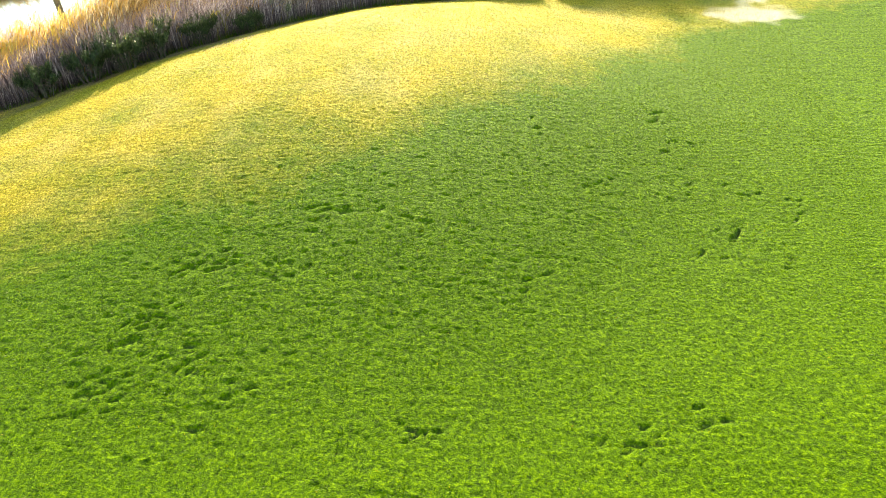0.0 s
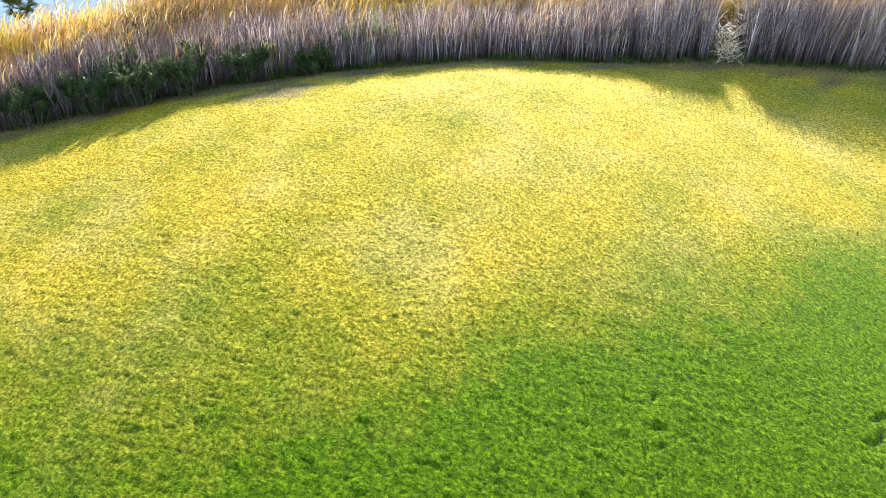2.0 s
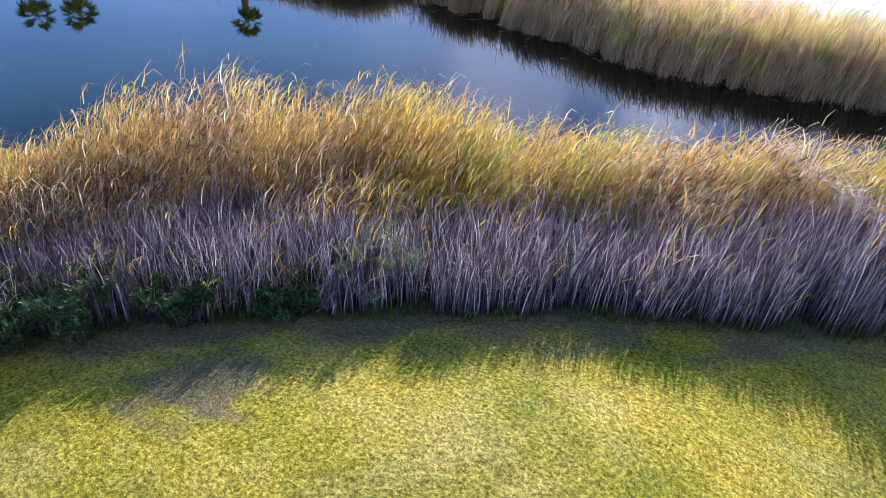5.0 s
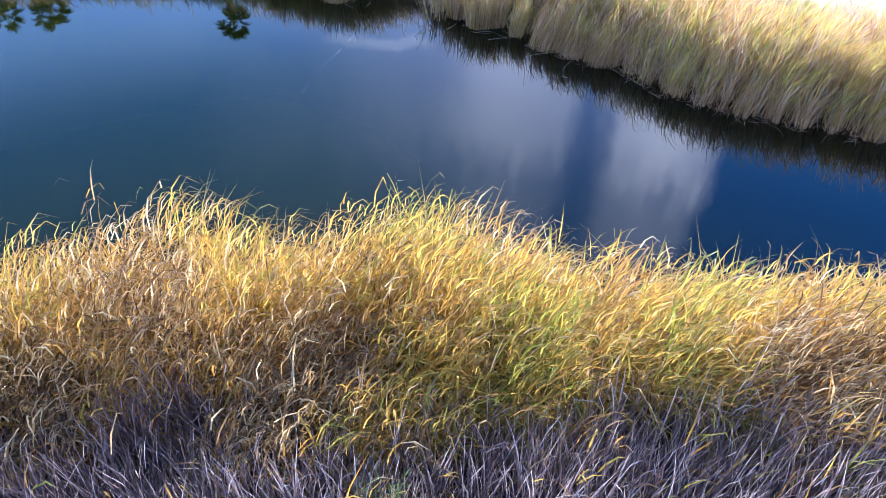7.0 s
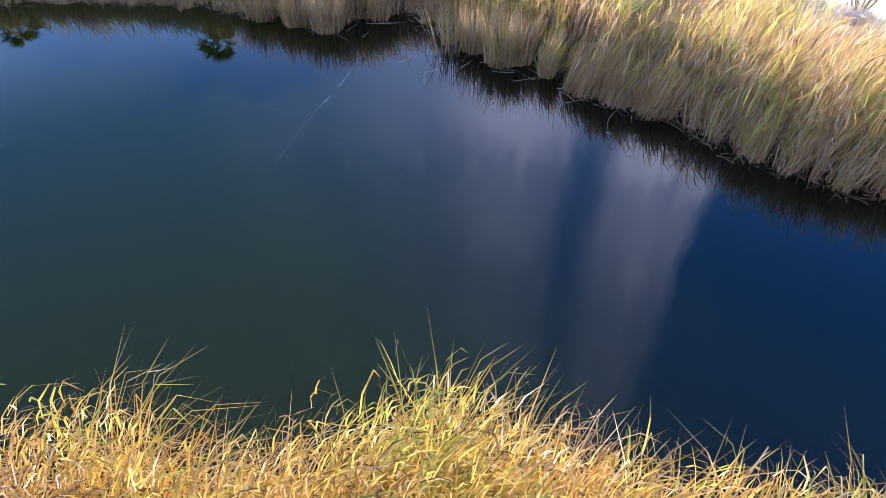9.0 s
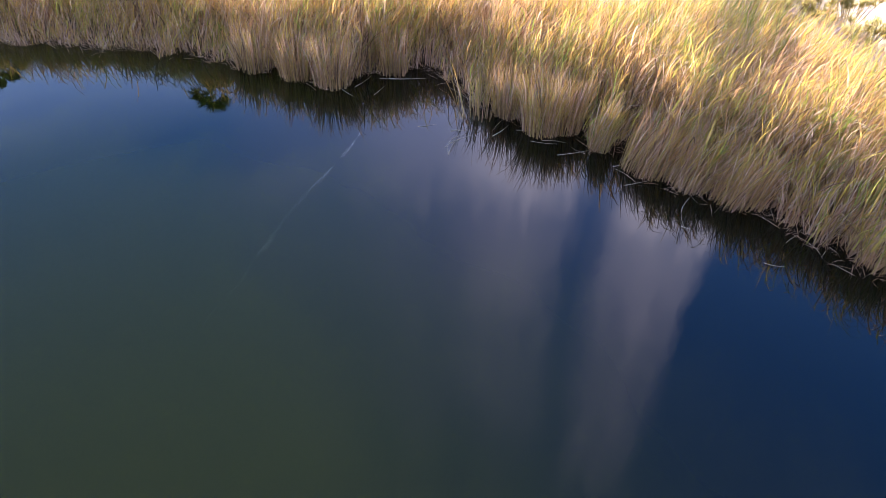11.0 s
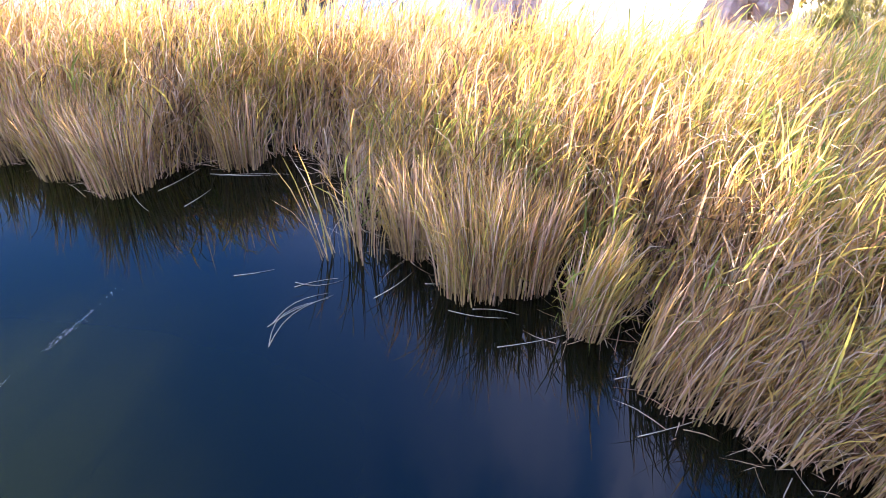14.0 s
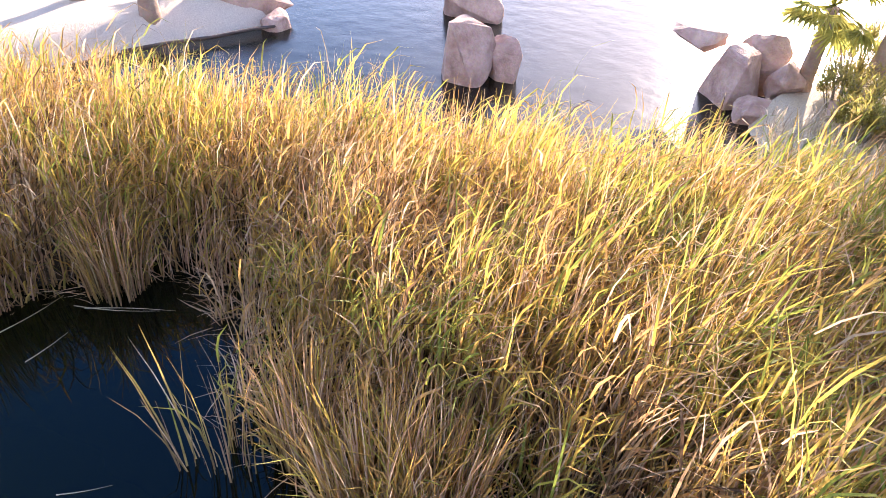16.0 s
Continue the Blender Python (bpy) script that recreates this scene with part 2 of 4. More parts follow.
def water_material(name, ripple, gloss):
    m, nodes, links, bsdf = material(name)
    geo = nodes.new("ShaderNodeNewGeometry")
    # murky green over the near half of the pond, clear and dark further out
    sep = nodes.new("ShaderNodeSeparateXYZ")
    links.new(geo.outputs["Position"], sep.inputs["Vector"])
    big = noise_node(nodes, links, 0.35, 3.0, 0.5, geo.outputs["Position"])
    push = nodes.new("ShaderNodeMath")
    push.operation = "MULTIPLY_ADD"
    links.new(big.outputs["Fac"], push.inputs[0])
    push.inputs[1].default_value = 3.0
    slant = nodes.new("ShaderNodeMath")
    slant.operation = "MULTIPLY_ADD"
    links.new(sep.outputs["X"], slant.inputs[0])
    slant.inputs[1].default_value = 0.6
    links.new(sep.outputs["Y"], slant.inputs[2])
    links.new(slant.outputs[0], push.inputs[2])
    span = nodes.new("ShaderNodeMapRange")
    span.inputs["From Min"].default_value, span.inputs["From Max"].default_value = 25.2, 30.2
    links.new(push.outputs[0], span.inputs["Value"])
    tint = ramp_node(nodes, [(0.0, (0.0095, 0.0130, 0.0008)), (1.0, (0.0026, 0.0040, 0.0014))])
    links.new(span.outputs["Result"], tint.inputs["Fac"])
    links.new(tint.outputs["Color"], bsdf.inputs["Base Color"])
    bsdf.subsurface_method = "BURLEY"
    bsdf.inputs["Subsurface Weight"].default_value = 1.0
    bsdf.inputs["Subsurface Radius"].default_value = (1.0, 1.0, 0.6)
    bsdf.inputs["Subsurface Scale"].default_value = 0.6
    bsdf.inputs["Roughness"].default_value = gloss
    bsdf.inputs["IOR"].default_value = 1.34
    waves = noise_node(nodes, links, 2.2, 3.0, 0.5, geo.outputs["Position"])
    links.new(bump_node(nodes, links, waves.outputs["Fac"], ripple, 0.02), bsdf.inputs["Normal"])
    return m


def rock_material(name, dark, light):
    m, nodes, links, bsdf = material(name)
    co = nodes.new("ShaderNodeTexCoord")
    a = noise_node(nodes, links, 3.0, 6.0, 0.65, co.outputs["Object"])
    b = noise_node(nodes, links, 22.0, 4.0, 0.6, co.outputs["Object"])
    ra = ramp_node(nodes, [(0.3, dark), (0.7, light)])
    links.new(a.outputs["Fac"], ra.inputs["Fac"])
    col = mix_color(nodes, links, 0.35, ra.outputs["Color"], b.outputs["Color"], "SOFT_LIGHT")
    links.new(col, bsdf.inputs["Base Color"])
    bsdf.inputs["Roughness"].default_value = 0.85
    n1 = bump_node(nodes, links, a.outputs["Fac"], 0.6, 0.12)
    links.new(bump_node(nodes, links, b.outputs["Fac"], 0.5, 0.03, n1), bsdf.inputs["Normal"])
    return m


GROUND = lawn_material()
POND = water_material("pond water", 0.035, 0.018)
POOL = water_material("rippled pool water", 0.6, 0.22)
ROCK = rock_material("boulder stone", (0.33, 0.20, 0.15), (0.66, 0.48, 0.38))
BARK = rock_material("palm bark", (0.20, 0.13, 0.09), (0.46, 0.33, 0.23))
DRIFT = rock_material("wet driftwood", (0.05, 0.035, 0.028), (0.15, 0.11, 0.085))
TWIG = rock_material("twig bark", (0.22, 0.19, 0.14), (0.42, 0.37, 0.28))

# ---- plan: shore lines as y over x ----
LAWN_EDGE = [(-60, -24), (-30, 2), (-20, 10.5), (-14, 16.2), (-11.5, 18.8), (-10.3, 20.1), (-9, 21.2), (-8, 22.25), (-7, 23.1), (-6, 24.1), (-5, 24.8), (-4, 25.55), (-3, 26.55), (-2, 27.35), (-0.8, 28.3), (0.4, 29.3), (1.6, 30.2), (3.2, 31.0), (5.1, 31.6), (6.6, 32.2), (7.4, 33.0), (7.9, 36.6), (12, 37.8), (30, 43), (60, 54)]
NEAR_SHORE = [(-60, -18), (-40, 0), (-22, 15.5), (-16, 20.0), (-14, 22.4), (-12.6, 24.1), (-11.8, 25.3), (-11, 26.3), (-10.2, 27.0), (-9.2, 27.5), (-8.7, 28.3), (-8.1, 29.1), (-7.4, 29.3), (-6.6, 29.5), (-5.6, 29.9), (-4.6, 30.5), (-3.6, 31.25), (-2.4, 32.2), (-0.8, 33.4), (1, 34.4), (3.5, 35.3), (8, 36.8), (12, 38), (30, 43.5), (60, 54.5)]
DENTS = [(-2.8, 9.1, -1.7, 9.7, 6), (-2.7, 10.1, -2.1, 10.6, 3), (-2.3, 10.7, -1.7, 11.0, 3), (-2.0, 11.9, -1.4, 12.2, 4), (-0.7, 12.0, -0.2, 12.3, 3), (-1.6, 9.8, -0.9, 10.3, 4), (-0.6, 9.4, -0.3, 9.5, 2), (-0.4, 13.3, 0.0, 13.5, 3), (1.0, 13.6, 1.4, 13.8, 2), (1.5, 9.2, 2.5, 9.6, 4), (6.3, 14.0, 6.8, 14.5, 5), (5.5, 15.4, 5.8, 15.6, 2), (5.4, 16.7, 6.0, 17.4, 4), (6.8, 15.9, 7.0, 16.0, 2), (6.9, 13.6, 7.3, 13.8, 2), (7.5, 15.3, 7.9, 15.6, 3), (4.7, 9.6, 5.1, 9.9, 4), (5.5, 10.2, 5.8, 10.3, 2), (3.0, 12.4, 3.3, 12.5, 1), (4.2, 15.2, 4.6, 15.5, 2), (3.2, 16.7, 3.5, 17.0, 2), (5.3, 18.1, 5.7, 18.5, 3)]
DRY_X, DRY_Y = (-40, -8, -5, -3.6, -2.3, -0.5, 0.4, 1.3, 2.5, 3.6, 5.4, 7.4, 12, 24), (0, 11.2, 13.1, 14.4, 15.3, 15.9, 16.7, 17.7, 19.4, 20.8, 23.4, 26.2, 30, 37)
FAR_SHORE = [(-60, 4), (-40, 20.5), (-30, 28.8), (-24, 33.3), (-21.6, 35.2), (-19.7, 36.1), (-18.4, 36.5), (-17.6, 36.8), (-17.0, 36.9), (-16.75, 37.7), (-16.4, 38.3), (-16, 38.8), (-15.3, 38.7), (-14.4, 38.2), (-13.8, 38.0), (-13.1, 37.9), (-12.7, 38.2), (-12.5, 38.7), (-12.2, 38.4), (-11.9, 38.1), (-11.6, 38.5), (-11.2, 38.2), (-10.8, 37.95), (-9.6, 38.1), (-8.6, 38.0), (-7.5, 37.7), (-6.5, 37.6), (-5.5, 37.9), (-4.3, 38.4), (-3, 38.7), (0, 39.8), (6, 41.8), (12, 44), (30, 50), (60, 62)]
FAR_BACK = [(-60, 16), (-40, 27), (-30, 33.2), (-22, 37.8), (-19.6, 38.9), (-18.5, 39.6), (-17.3, 40.4), (-16.1, 41.1), (-15, 41.7), (-14, 42.2), (-13, 43.0), (-12, 43.8), (-11, 43.8), (-10, 42.9), (-9, 42.0), (-8, 41.4), (-7, 41.2), (-5, 41.7), (0, 43.2), (12, 47.5), (30, 53), (60, 66)]


def line(points, x):
    px, py = zip(*points)
    return np.interp(x, px, py)


def smooth(a, b, v):
    t = np.clip((v - a) / (b - a), 0, 1)
    return t * t * (3 - 2 * t)


def soft_noise(x, y, scale, seed):
    """Cheap smooth noise from a few crossed sines, about -1 to 1."""
    r = np.random.RandomState(seed)
    out = np.zeros_like(x, dtype=float)
    for k in range(7):
        a, p, f = r.uniform(0, 6.283), r.uniform(0, 6.283), r.uniform(0.6, 1.9) / scale
        out += np.sin(6.283 * f * (np.cos(a) * x + np.sin(a) * y) + p)
    return out / 3.2


def pool_left(y):
    return np.interp(y, (37, 40.9, 42.7, 43.6, 44.6, 48, 60, 100), (-21.9, -21.6, -21.2, -21.1, -22.6, -24.5, -30, -44))


def pool_right(y):
    return np.interp(y, (40, 43, 45, 46.5, 47.6, 49, 60, 100), (-10.5, -12.2, -13.2, -13.9, -13.8, -13.2, -12, 2))


def land(x, y):
    """Height of the ground."""
    lawn, near, far, rear = (line(p, x) for p in (LAWN_EDGE, NEAR_SHORE, FAR_SHORE, FAR_BACK))
    mound = 1.35 - 0.0173 * (x + 2.0) ** 2 - np.where(y < 20.5, 0.0105, 0.0153) * (y - 20.5) ** 2
    top = 0.25 + 0.25 * np.logaddexp(0.0, np.maximum(mound, -8.0) / 0.25) + 0.03 * soft_noise(x, y, 9.0, 3)
    z = top - 0.35 * smooth(-4, 1.0, y - lawn) * (top - 0.25)
    z = z * (1 - smooth(0.3, 3.0, y - lawn) * 0.75)
    bed = -0.7
    wet = smooth(-1.3, 0.6, y - near)
    z = z * (1 - wet) + bed * wet
    bank = 0.14 + 0.05 * soft_noise(x, y, 3.0, 5)
    dry_far = smooth(-0.6, 1.0, y - far)
    z = z * (1 - dry_far) + bank * dry_far
    pool = smooth(-0.4, 0.8, y - rear) * smooth(-0.5, 0.4, x - pool_left(y)) * smooth(-0.5, 0.4, pool_right(y) - x)
    z = z * (1 - pool) + bed * pool
    beyond = smooth(0.0, 2.5, y - rear) * (1 - pool)
    return z + 0.25 * beyond


# ---- mesh helpers ----
def part(name, bm, mat, parent=None, label=""):
    me = bpy.data.meshes.new(name)
    bm.to_mesh(me)
    bm.free()
    me.materials.append(mat)
    ob = new(name, me)
    ob.parent = parent
    if label:
        ob["label"] = label
    return ob


def array_mesh(name, verts, faces_flat, starts, mat, attrs=(), shade=True):
    me = bpy.data.meshes.new(name)
    me.vertices.add(len(verts))
    me.vertices.foreach_set("co", np.asarray(verts, np.float32).ravel())
    me.loops.add(len(faces_flat))
    me.loops.foreach_set("vertex_index", np.asarray(faces_flat, np.int32))
    me.polygons.add(len(starts))
    me.polygons.foreach_set("loop_start", np.asarray(starts, np.int32))
    me.polygons.foreach_set("use_smooth", np.full(len(starts), shade))
    for key, values in attrs:
        me.attributes.new(key, "FLOAT", "POINT").data.foreach_set("value", np.asarray(values, np.float32))
    me.update(calc_edges=True)
    me.materials.append(mat)
    return me


def blades_mesh(name, mat, x, y, z, height, width, way, lean, bend, tone, rng, segs=4, face=None):
    """Many tapering leaf blades in one mesh. way: the bearing of the lean (radians); lean, bend: its angle at the foot and what it gains to the tip."""
    n = len(x)
    p = np.stack([x, y, z], 1).astype(float)
    d = np.stack([np.cos(way), np.sin(way), np.zeros(n)], 1)
    turn = rng.uniform(0, math.pi, n) if face is None else face
    w = np.stack([np.cos(turn), np.sin(turn), np.zeros(n)], 1) * (width / 2)[:, None]
    levels, along = [], []
    for k in range(segs):
        s = k / segs
        wk = (1 - 0.75 * s * s) * (0.75 if k == 0 else 1.0)
        levels += [p - w * wk, p + w * wk]
        along += [np.full(n, s)] * 2
        phi = lean + bend * ((k + 0.7) / segs) ** 2.6
        step = (height / segs)[:, None] * (np.sin(phi)[:, None] * d + np.stack([np.zeros(n), np.zeros(n), np.cos(phi)], 1))
        p = p + step
    levels.append(p)
    along.append(np.ones(n))
    per = 2 * segs + 1
    verts = np.stack(levels, 1).reshape(-1, 3)
    al = np.stack(along, 1).ravel()
    to = np.repeat(tone, per)
    faces = []
    for k in range(segs - 1):
        faces += [2 * k, 2 * k + 1, 2 * k + 3, 2 * k + 2]
    faces += [2 * segs - 2, 2 * segs - 1, 2 * segs]
    flat = (np.arange(n) * per)[:, None] + np.array(faces)[None]
    sizes = [4] * (segs - 1) + [3]
    first = np.r_[0, np.cumsum(sizes)[:-1]]
    starts = (np.arange(n) * len(faces))[:, None] + first[None]
    return array_mesh(name, verts, flat.ravel(), starts.ravel(), mat, (("tone", to), ("along", al)))


def dry_line(x):
    """Where the green lawn turns to straw, as y over x."""
    return np.interp(x, DRY_X, DRY_Y)


def dents(x, y):
    """Broken grooves and hoof-like dents in the turf."""
    z = np.zeros_like(x)
    r = np.random.RandomState(17)
    for x0, y0, x1, y1, many in DENTS:
        for k in range(4 * many):
            t = (0.25 * k + r.uniform(-0.8, 1.4)) / many
            cx, cy = x0 + (x1 - x0) * t + r.normal(0, 0.19), y0 + (y1 - y0) * t + r.normal(0, 0.19)
            a = math.atan2(y1 - y0, x1 - x0) + r.normal(0, 0.45)
            dx, dy = x - cx, y - cy
            u, v = dx * math.cos(a) + dy * math.sin(a), dy * math.cos(a) - dx * math.sin(a)
            z -= r.uniform(0.01, 0.05) * np.exp(-((u / r.uniform(0.03, 0.13)) ** 2) - (v / r.uniform(0.018, 0.032)) ** 2)
    return z


# ---- ground: one sheet, fine where the camera passes ----
def axis(stops):
    out = []
    for (a, step), (b, _) in zip(stops, stops[1:]):
        out.append(np.arange(a, b - 1e-6, step))
    return np.concatenate(out + [[stops[-1][0]]])


def build_ground():
    xs = axis([(-900, 150), (-150, 20), (-50, 3), (-26, 0.5), (-13, 0.07), (-3.5, 0.038), (8.5, 0.07), (10.5, 0.4), (22, 3), (60, 20), (160, 150), (910, 1)])
    ys = axis([(-400, 100), (-60, 10), (-10, 1), (6, 0.07), (8.6, 0.038), (19, 0.07), (33, 0.3), (54, 1.5), (80, 10), (160, 100), (1060, 1)])
    gx, gy = np.meshgrid(xs, ys)
    x, y = gx.ravel(), gy.ravel()
    z = land(x, y)
    lawn, near, far, rear = (line(p, x) for p in (LAWN_EDGE, NEAR_SHORE, FAR_SHORE, FAR_BACK))
    rng = np.random.RandomState(4)
    on_lawn = smooth(0.6, -0.6, y - lawn)
    speck = rng.uniform(-1.0, 1.0, gx.shape)
    speck = 0.0095 * (0.5 * speck + 0.5 * np.roll(speck, 1, 1) + 0.35 * np.roll(speck, 2, 1)).ravel()
    sunk = dents(x, y)
    tuft = soft_noise(x, y, 0.9, 11) * 0.0015 + soft_noise(0.6 * x + 0.4 * y, 1.7 * y - 0.8 * x, 0.22, 12) * 0.002 + speck + sunk
    z = z + on_lawn * tuft
    diag = y - dry_line(x)
    dry = smooth(-3.4, 2.8, diag + 0.6 * soft_noise(x, y, 5.0, 21)) * 0.75
    dry = np.clip(dry + 0.16 * soft_noise(x, y, 3.2, 24) * smooth(0.25, 0.6, dry), 0, 1)
    # bare mud of the bank; on the lawn margin also the reeds' painted shadow
    mud_shade = smooth(-1.5, -0.1, y - lawn + 0.45 * soft_noise(x, y, 1.6, 8)) * np.where(y < lawn, 0.8, 1.0) * (1 - smooth(-0.2, 1.5, y - rear))
    sand = smooth(0.2, 1.2, y - rear + 0.3 * soft_noise(x, y, 2.0, 9)) * smooth(-17.0, -20.0, x)
    sand = np.maximum(sand, 0.8 * smooth(0.0, 1.0, y - rear) * smooth(-15.5, -13.5, x))
    mud_shade = np.maximum(mud_shade, 0.75 * smooth(1.1, 0.4, np.hypot(x + 5.9, y - 22.1) / 1.0 + 0.25 * soft_noise(x, y, 0.9, 63)))
    # deeper dents get darker colour, painting the shade inside them
    mud_shade = np.maximum(mud_shade, 0.3 * smooth(0.015, 0.05, -sunk))
    dry = np.maximum(dry, smooth(-1.0, 0.5, y - far))
    spot = 0.5 * smooth(1.0, 0.45, np.minimum(np.hypot((x - 8.8) / 1.6, (y - 27.2) / 1.1), np.hypot((x - 9.4 - 0.25 * (y - 30)) / 0.8, (y - 30.5) / 3.2)) + 0.16 * soft_noise(x, y, 1.1, 13))
    sand = np.maximum(sand, spot)
    nx, ny = len(xs), len(ys)
    i = (np.arange(ny - 1)[:, None] * nx + np.arange(nx - 1)[None]).ravel()
    flat = np.stack([i, i + 1, i + nx + 1, i + nx], 1).ravel()
    me = array_mesh("ground", np.stack([x, y, z], 1), flat, np.arange(len(i)) * 4, GROUND, (("dry", dry), ("mud_shade", mud_shade), ("sand", sand)))
    tagged(new("ground", me), "green and straw-yellow mown lawn running down to muddy and sandy banks", "ground", kind="structure")


build_ground()


def sheet(name, mat, x0, y0, x1, y1, z, label):
    bm = bmesh.new()
    bmesh.ops.create_grid(bm, x_segments=8, y_segments=8, size=0.5)
    for v in bm.verts:
        v.co = (x0 + (v.co.x + 0.5) * (x1 - x0), y0 + (v.co.y + 0.5) * (y1 - y0), z)
    return tagged(part(name, bm, mat), label, "water", kind="structure")


sheet("water", POND, -900, -60, 900, 41.3, 0.0, "still dark green pond water mirroring a blue sky")
sheet("water", POOL, -900, 41.3, 900, 1050, 0.0, "rippled pool water glittering in the low sun")


# ---- reeds ----
def scatter(rng, count, x0, x1, low, high, pad=0.0):
    """Random places between two lines of the plan."""
    xs, ys, got = [], [], 0
    while got < count:
        x = rng.uniform(x0, x1, count)
        lo, hi = line(low, x) - pad, line(high, x) + pad
        y = rng.uniform(lo.min(), hi.max(), count)
        keep = (y > lo) & (y < hi)
        xs.append(x[keep])
        ys.append(y[keep])
        got += keep.sum()
    return np.concatenate(xs)[:count], np.concatenate(ys)[:count]


def reed_field(name, label, rng, mat, x, y, tall, tone, way, lean, bend, width=0.017):
    n = len(x)
    z = np.maximum(land(x, y), -0.2) - 0.03
    me = blades_mesh(name, mat, x, y, z, tall, width * rng.uniform(0.55, 1.45, n), way, lean, bend, np.clip(tone, 0, 1), rng)
    return tagged(new(name, me), label, "reeds", kind="stuff")


def loose_leaves(name, label, rng, mat, x, y, tall, tone, count, low, high, bend, size=1.0):
    """Short leaves set along the upper part of the stems, hanging over at their tips."""
    k = rng.randint(0, len(x), count)
    up = rng.uniform(low, high, count)
    z = np.maximum(land(x[k], y[k]), -0.2) + tall[k] * up * 0.93
    off = rng.normal(0, 0.05, (count, 2)) * (1 + up[:, None])
    n = count
    me = blades_mesh(name, mat, x[k] + off[:, 0], y[k] + off[:, 1], z - 0.12, size * rng.uniform(0.25, 0.70, n), size * rng.uniform(0.011, 0.025, n), RIGHT + rng.normal(0, 0.9, n), np.abs(rng.normal(0.35, 0.25, n)), np.abs(rng.normal(bend, 0.5, n)), np.clip(tone[k] + rng.normal(0, 0.1, n), 0, 1), rng, segs=3)
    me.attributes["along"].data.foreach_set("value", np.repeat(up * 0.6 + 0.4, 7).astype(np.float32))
    return tagged(new(name, me), label, "reeds", kind="stuff")


RIGHT = 0.6  # bearing towards which the tips hang


def patches(x, y, spots):
    """How far each place lies inside one of some soft round patches."""
    out = np.zeros_like(x)
    for cx, cy, r in spots:
        out = np.maximum(out, smooth(1.25, 0.55, np.hypot(x - cx, y - cy) / r + 0.12 * soft_noise(x, y, 0.8, 61)))
    return out


rng = np.random.RandomState(7)
# the belt along the lawn
LODGED = [(-9.8, 25.5, 1.0), (-7.7, 26.2, 1.0), (-7.4, 25.4, 0.7), (-2.6, 30.0, 0.9), (-10.4, 22.8, 0.9), (-9.7, 24.0, 0.8), (-1.3, 31.6, 0.7), (4.8, 33.4, 0.8)]
x, y = scatter(rng, 92000, -24.0, 7.8, LAWN_EDGE, NEAR_SHORE, 0.12)
edge = line(LAWN_EDGE, x) + 0.22 * soft_noise(x, y * 0, 1.1, 51)
keep = (y > edge) & (np.hypot((x - 2.2 + 0.25 * (y - 30.2)) / 0.45, (y - 31.1) / 2.5) > 1)
x, y, edge = x[keep], y[keep], edge[keep]
deep = np.clip((y - edge) / (line(NEAR_SHORE, x) - edge), 0, 1)
flat = patches(x, y, LODGED)
gust = soft_noise(x, y, 1.7, 31)
tussock = soft_noise(x, y, 0.62, 77) + 0.5 * soft_noise(x, y, 0.3, 78)
left_low = 1.10 - 0.05 * smooth(-8.2, -9.4, x) - 0.38 * smooth(-10.5, -12.5, x) - 0.10 * smooth(-10.2, -9.2, x) - 0.10 * smooth(-7.0, -5.5, x)
mound = np.exp(-((x + 7.8) ** 2 + (y - 28.95) ** 2) / 0.6)
tall = (1.30 + 0.38 * smooth(0.0, 0.45, deep) + 0.60 * smooth(0.46, 0.72, deep + 0.05 * gust) + 0.30 * mound + 0.42 * np.exp(-((x + 10.0) ** 2 + (y - 26.5) ** 2) / 0.6) + 0.10 * gust - 0.22 * smooth(0.10, 0.0, deep) + 0.70 * smooth(-2.0, 1.3, x) * smooth(0.65, 0.4, deep)) * (1.09 - 0.42 * rng.uniform(0, 1, len(x)) ** 1.5) * (1 - 0.10 * smooth(0.8, 1.0, deep)) * left_low * (1 + 0.15 * tussock)
tone = 0.41 + 0.17 * smooth(-12.0, -7.0, x) + 0.15 * soft_noise(x, y, 2.6, 41) + 0.10 * soft_noise(x, y, 0.7, 42) + rng.normal(0, 0.17, len(x)) + 0.10 * mound
tone = tone - 0.06 * smooth(0.72, 0.95, deep)
tone = np.where(rng.uniform(0, 1, len(x)) < 0.14 + 0.05 * smooth(0.75, 0.95, deep), rng.uniform(0, 0.20, len(x)), tone)
tone = tone * (1 - flat) + flat * np.abs(rng.normal(0.02, 0.12, len(x)))
way = RIGHT + rng.normal(0, 0.8, len(x)) + 1.3 * soft_noise(x, y, 0.9, 79) + 0.4 * gust
lean = np.abs(rng.normal(0.10, 0.09, len(x))) + flat * rng.uniform(0.45, 1.0, len(x))
bend = np.abs(rng.normal(2.4, 0.8, len(x))) * (1 + 0.4 * flat)
limit = np.interp(x, (-13, -10.8, -9.6, -8.9, -7.5, -6.5, -5.3, -4.5, -3, -1, 0.6, 2), (0.38, 0.46, 0.50, 0.57, 0.52, 0.43, 0.43, 0.58, 0.64, 0.55, 0.45, 0.45))
dead = rng.uniform(0, 1, len(x)) < smooth(0.06, -0.06, deep - limit + 0.10 * gust) * 0.97 * (1 - 0.8 * flat)
thin = rng.uniform(0, 1, len(x)) < 0.16 + 0.84 * smooth(-0.7, 0.3, tussock)
live, dead = ~dead & thin, dead & (thin | (rng.uniform(0, 1, len(x)) < 0.5))
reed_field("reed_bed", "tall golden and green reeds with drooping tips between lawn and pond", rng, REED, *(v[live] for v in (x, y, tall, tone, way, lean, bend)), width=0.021)
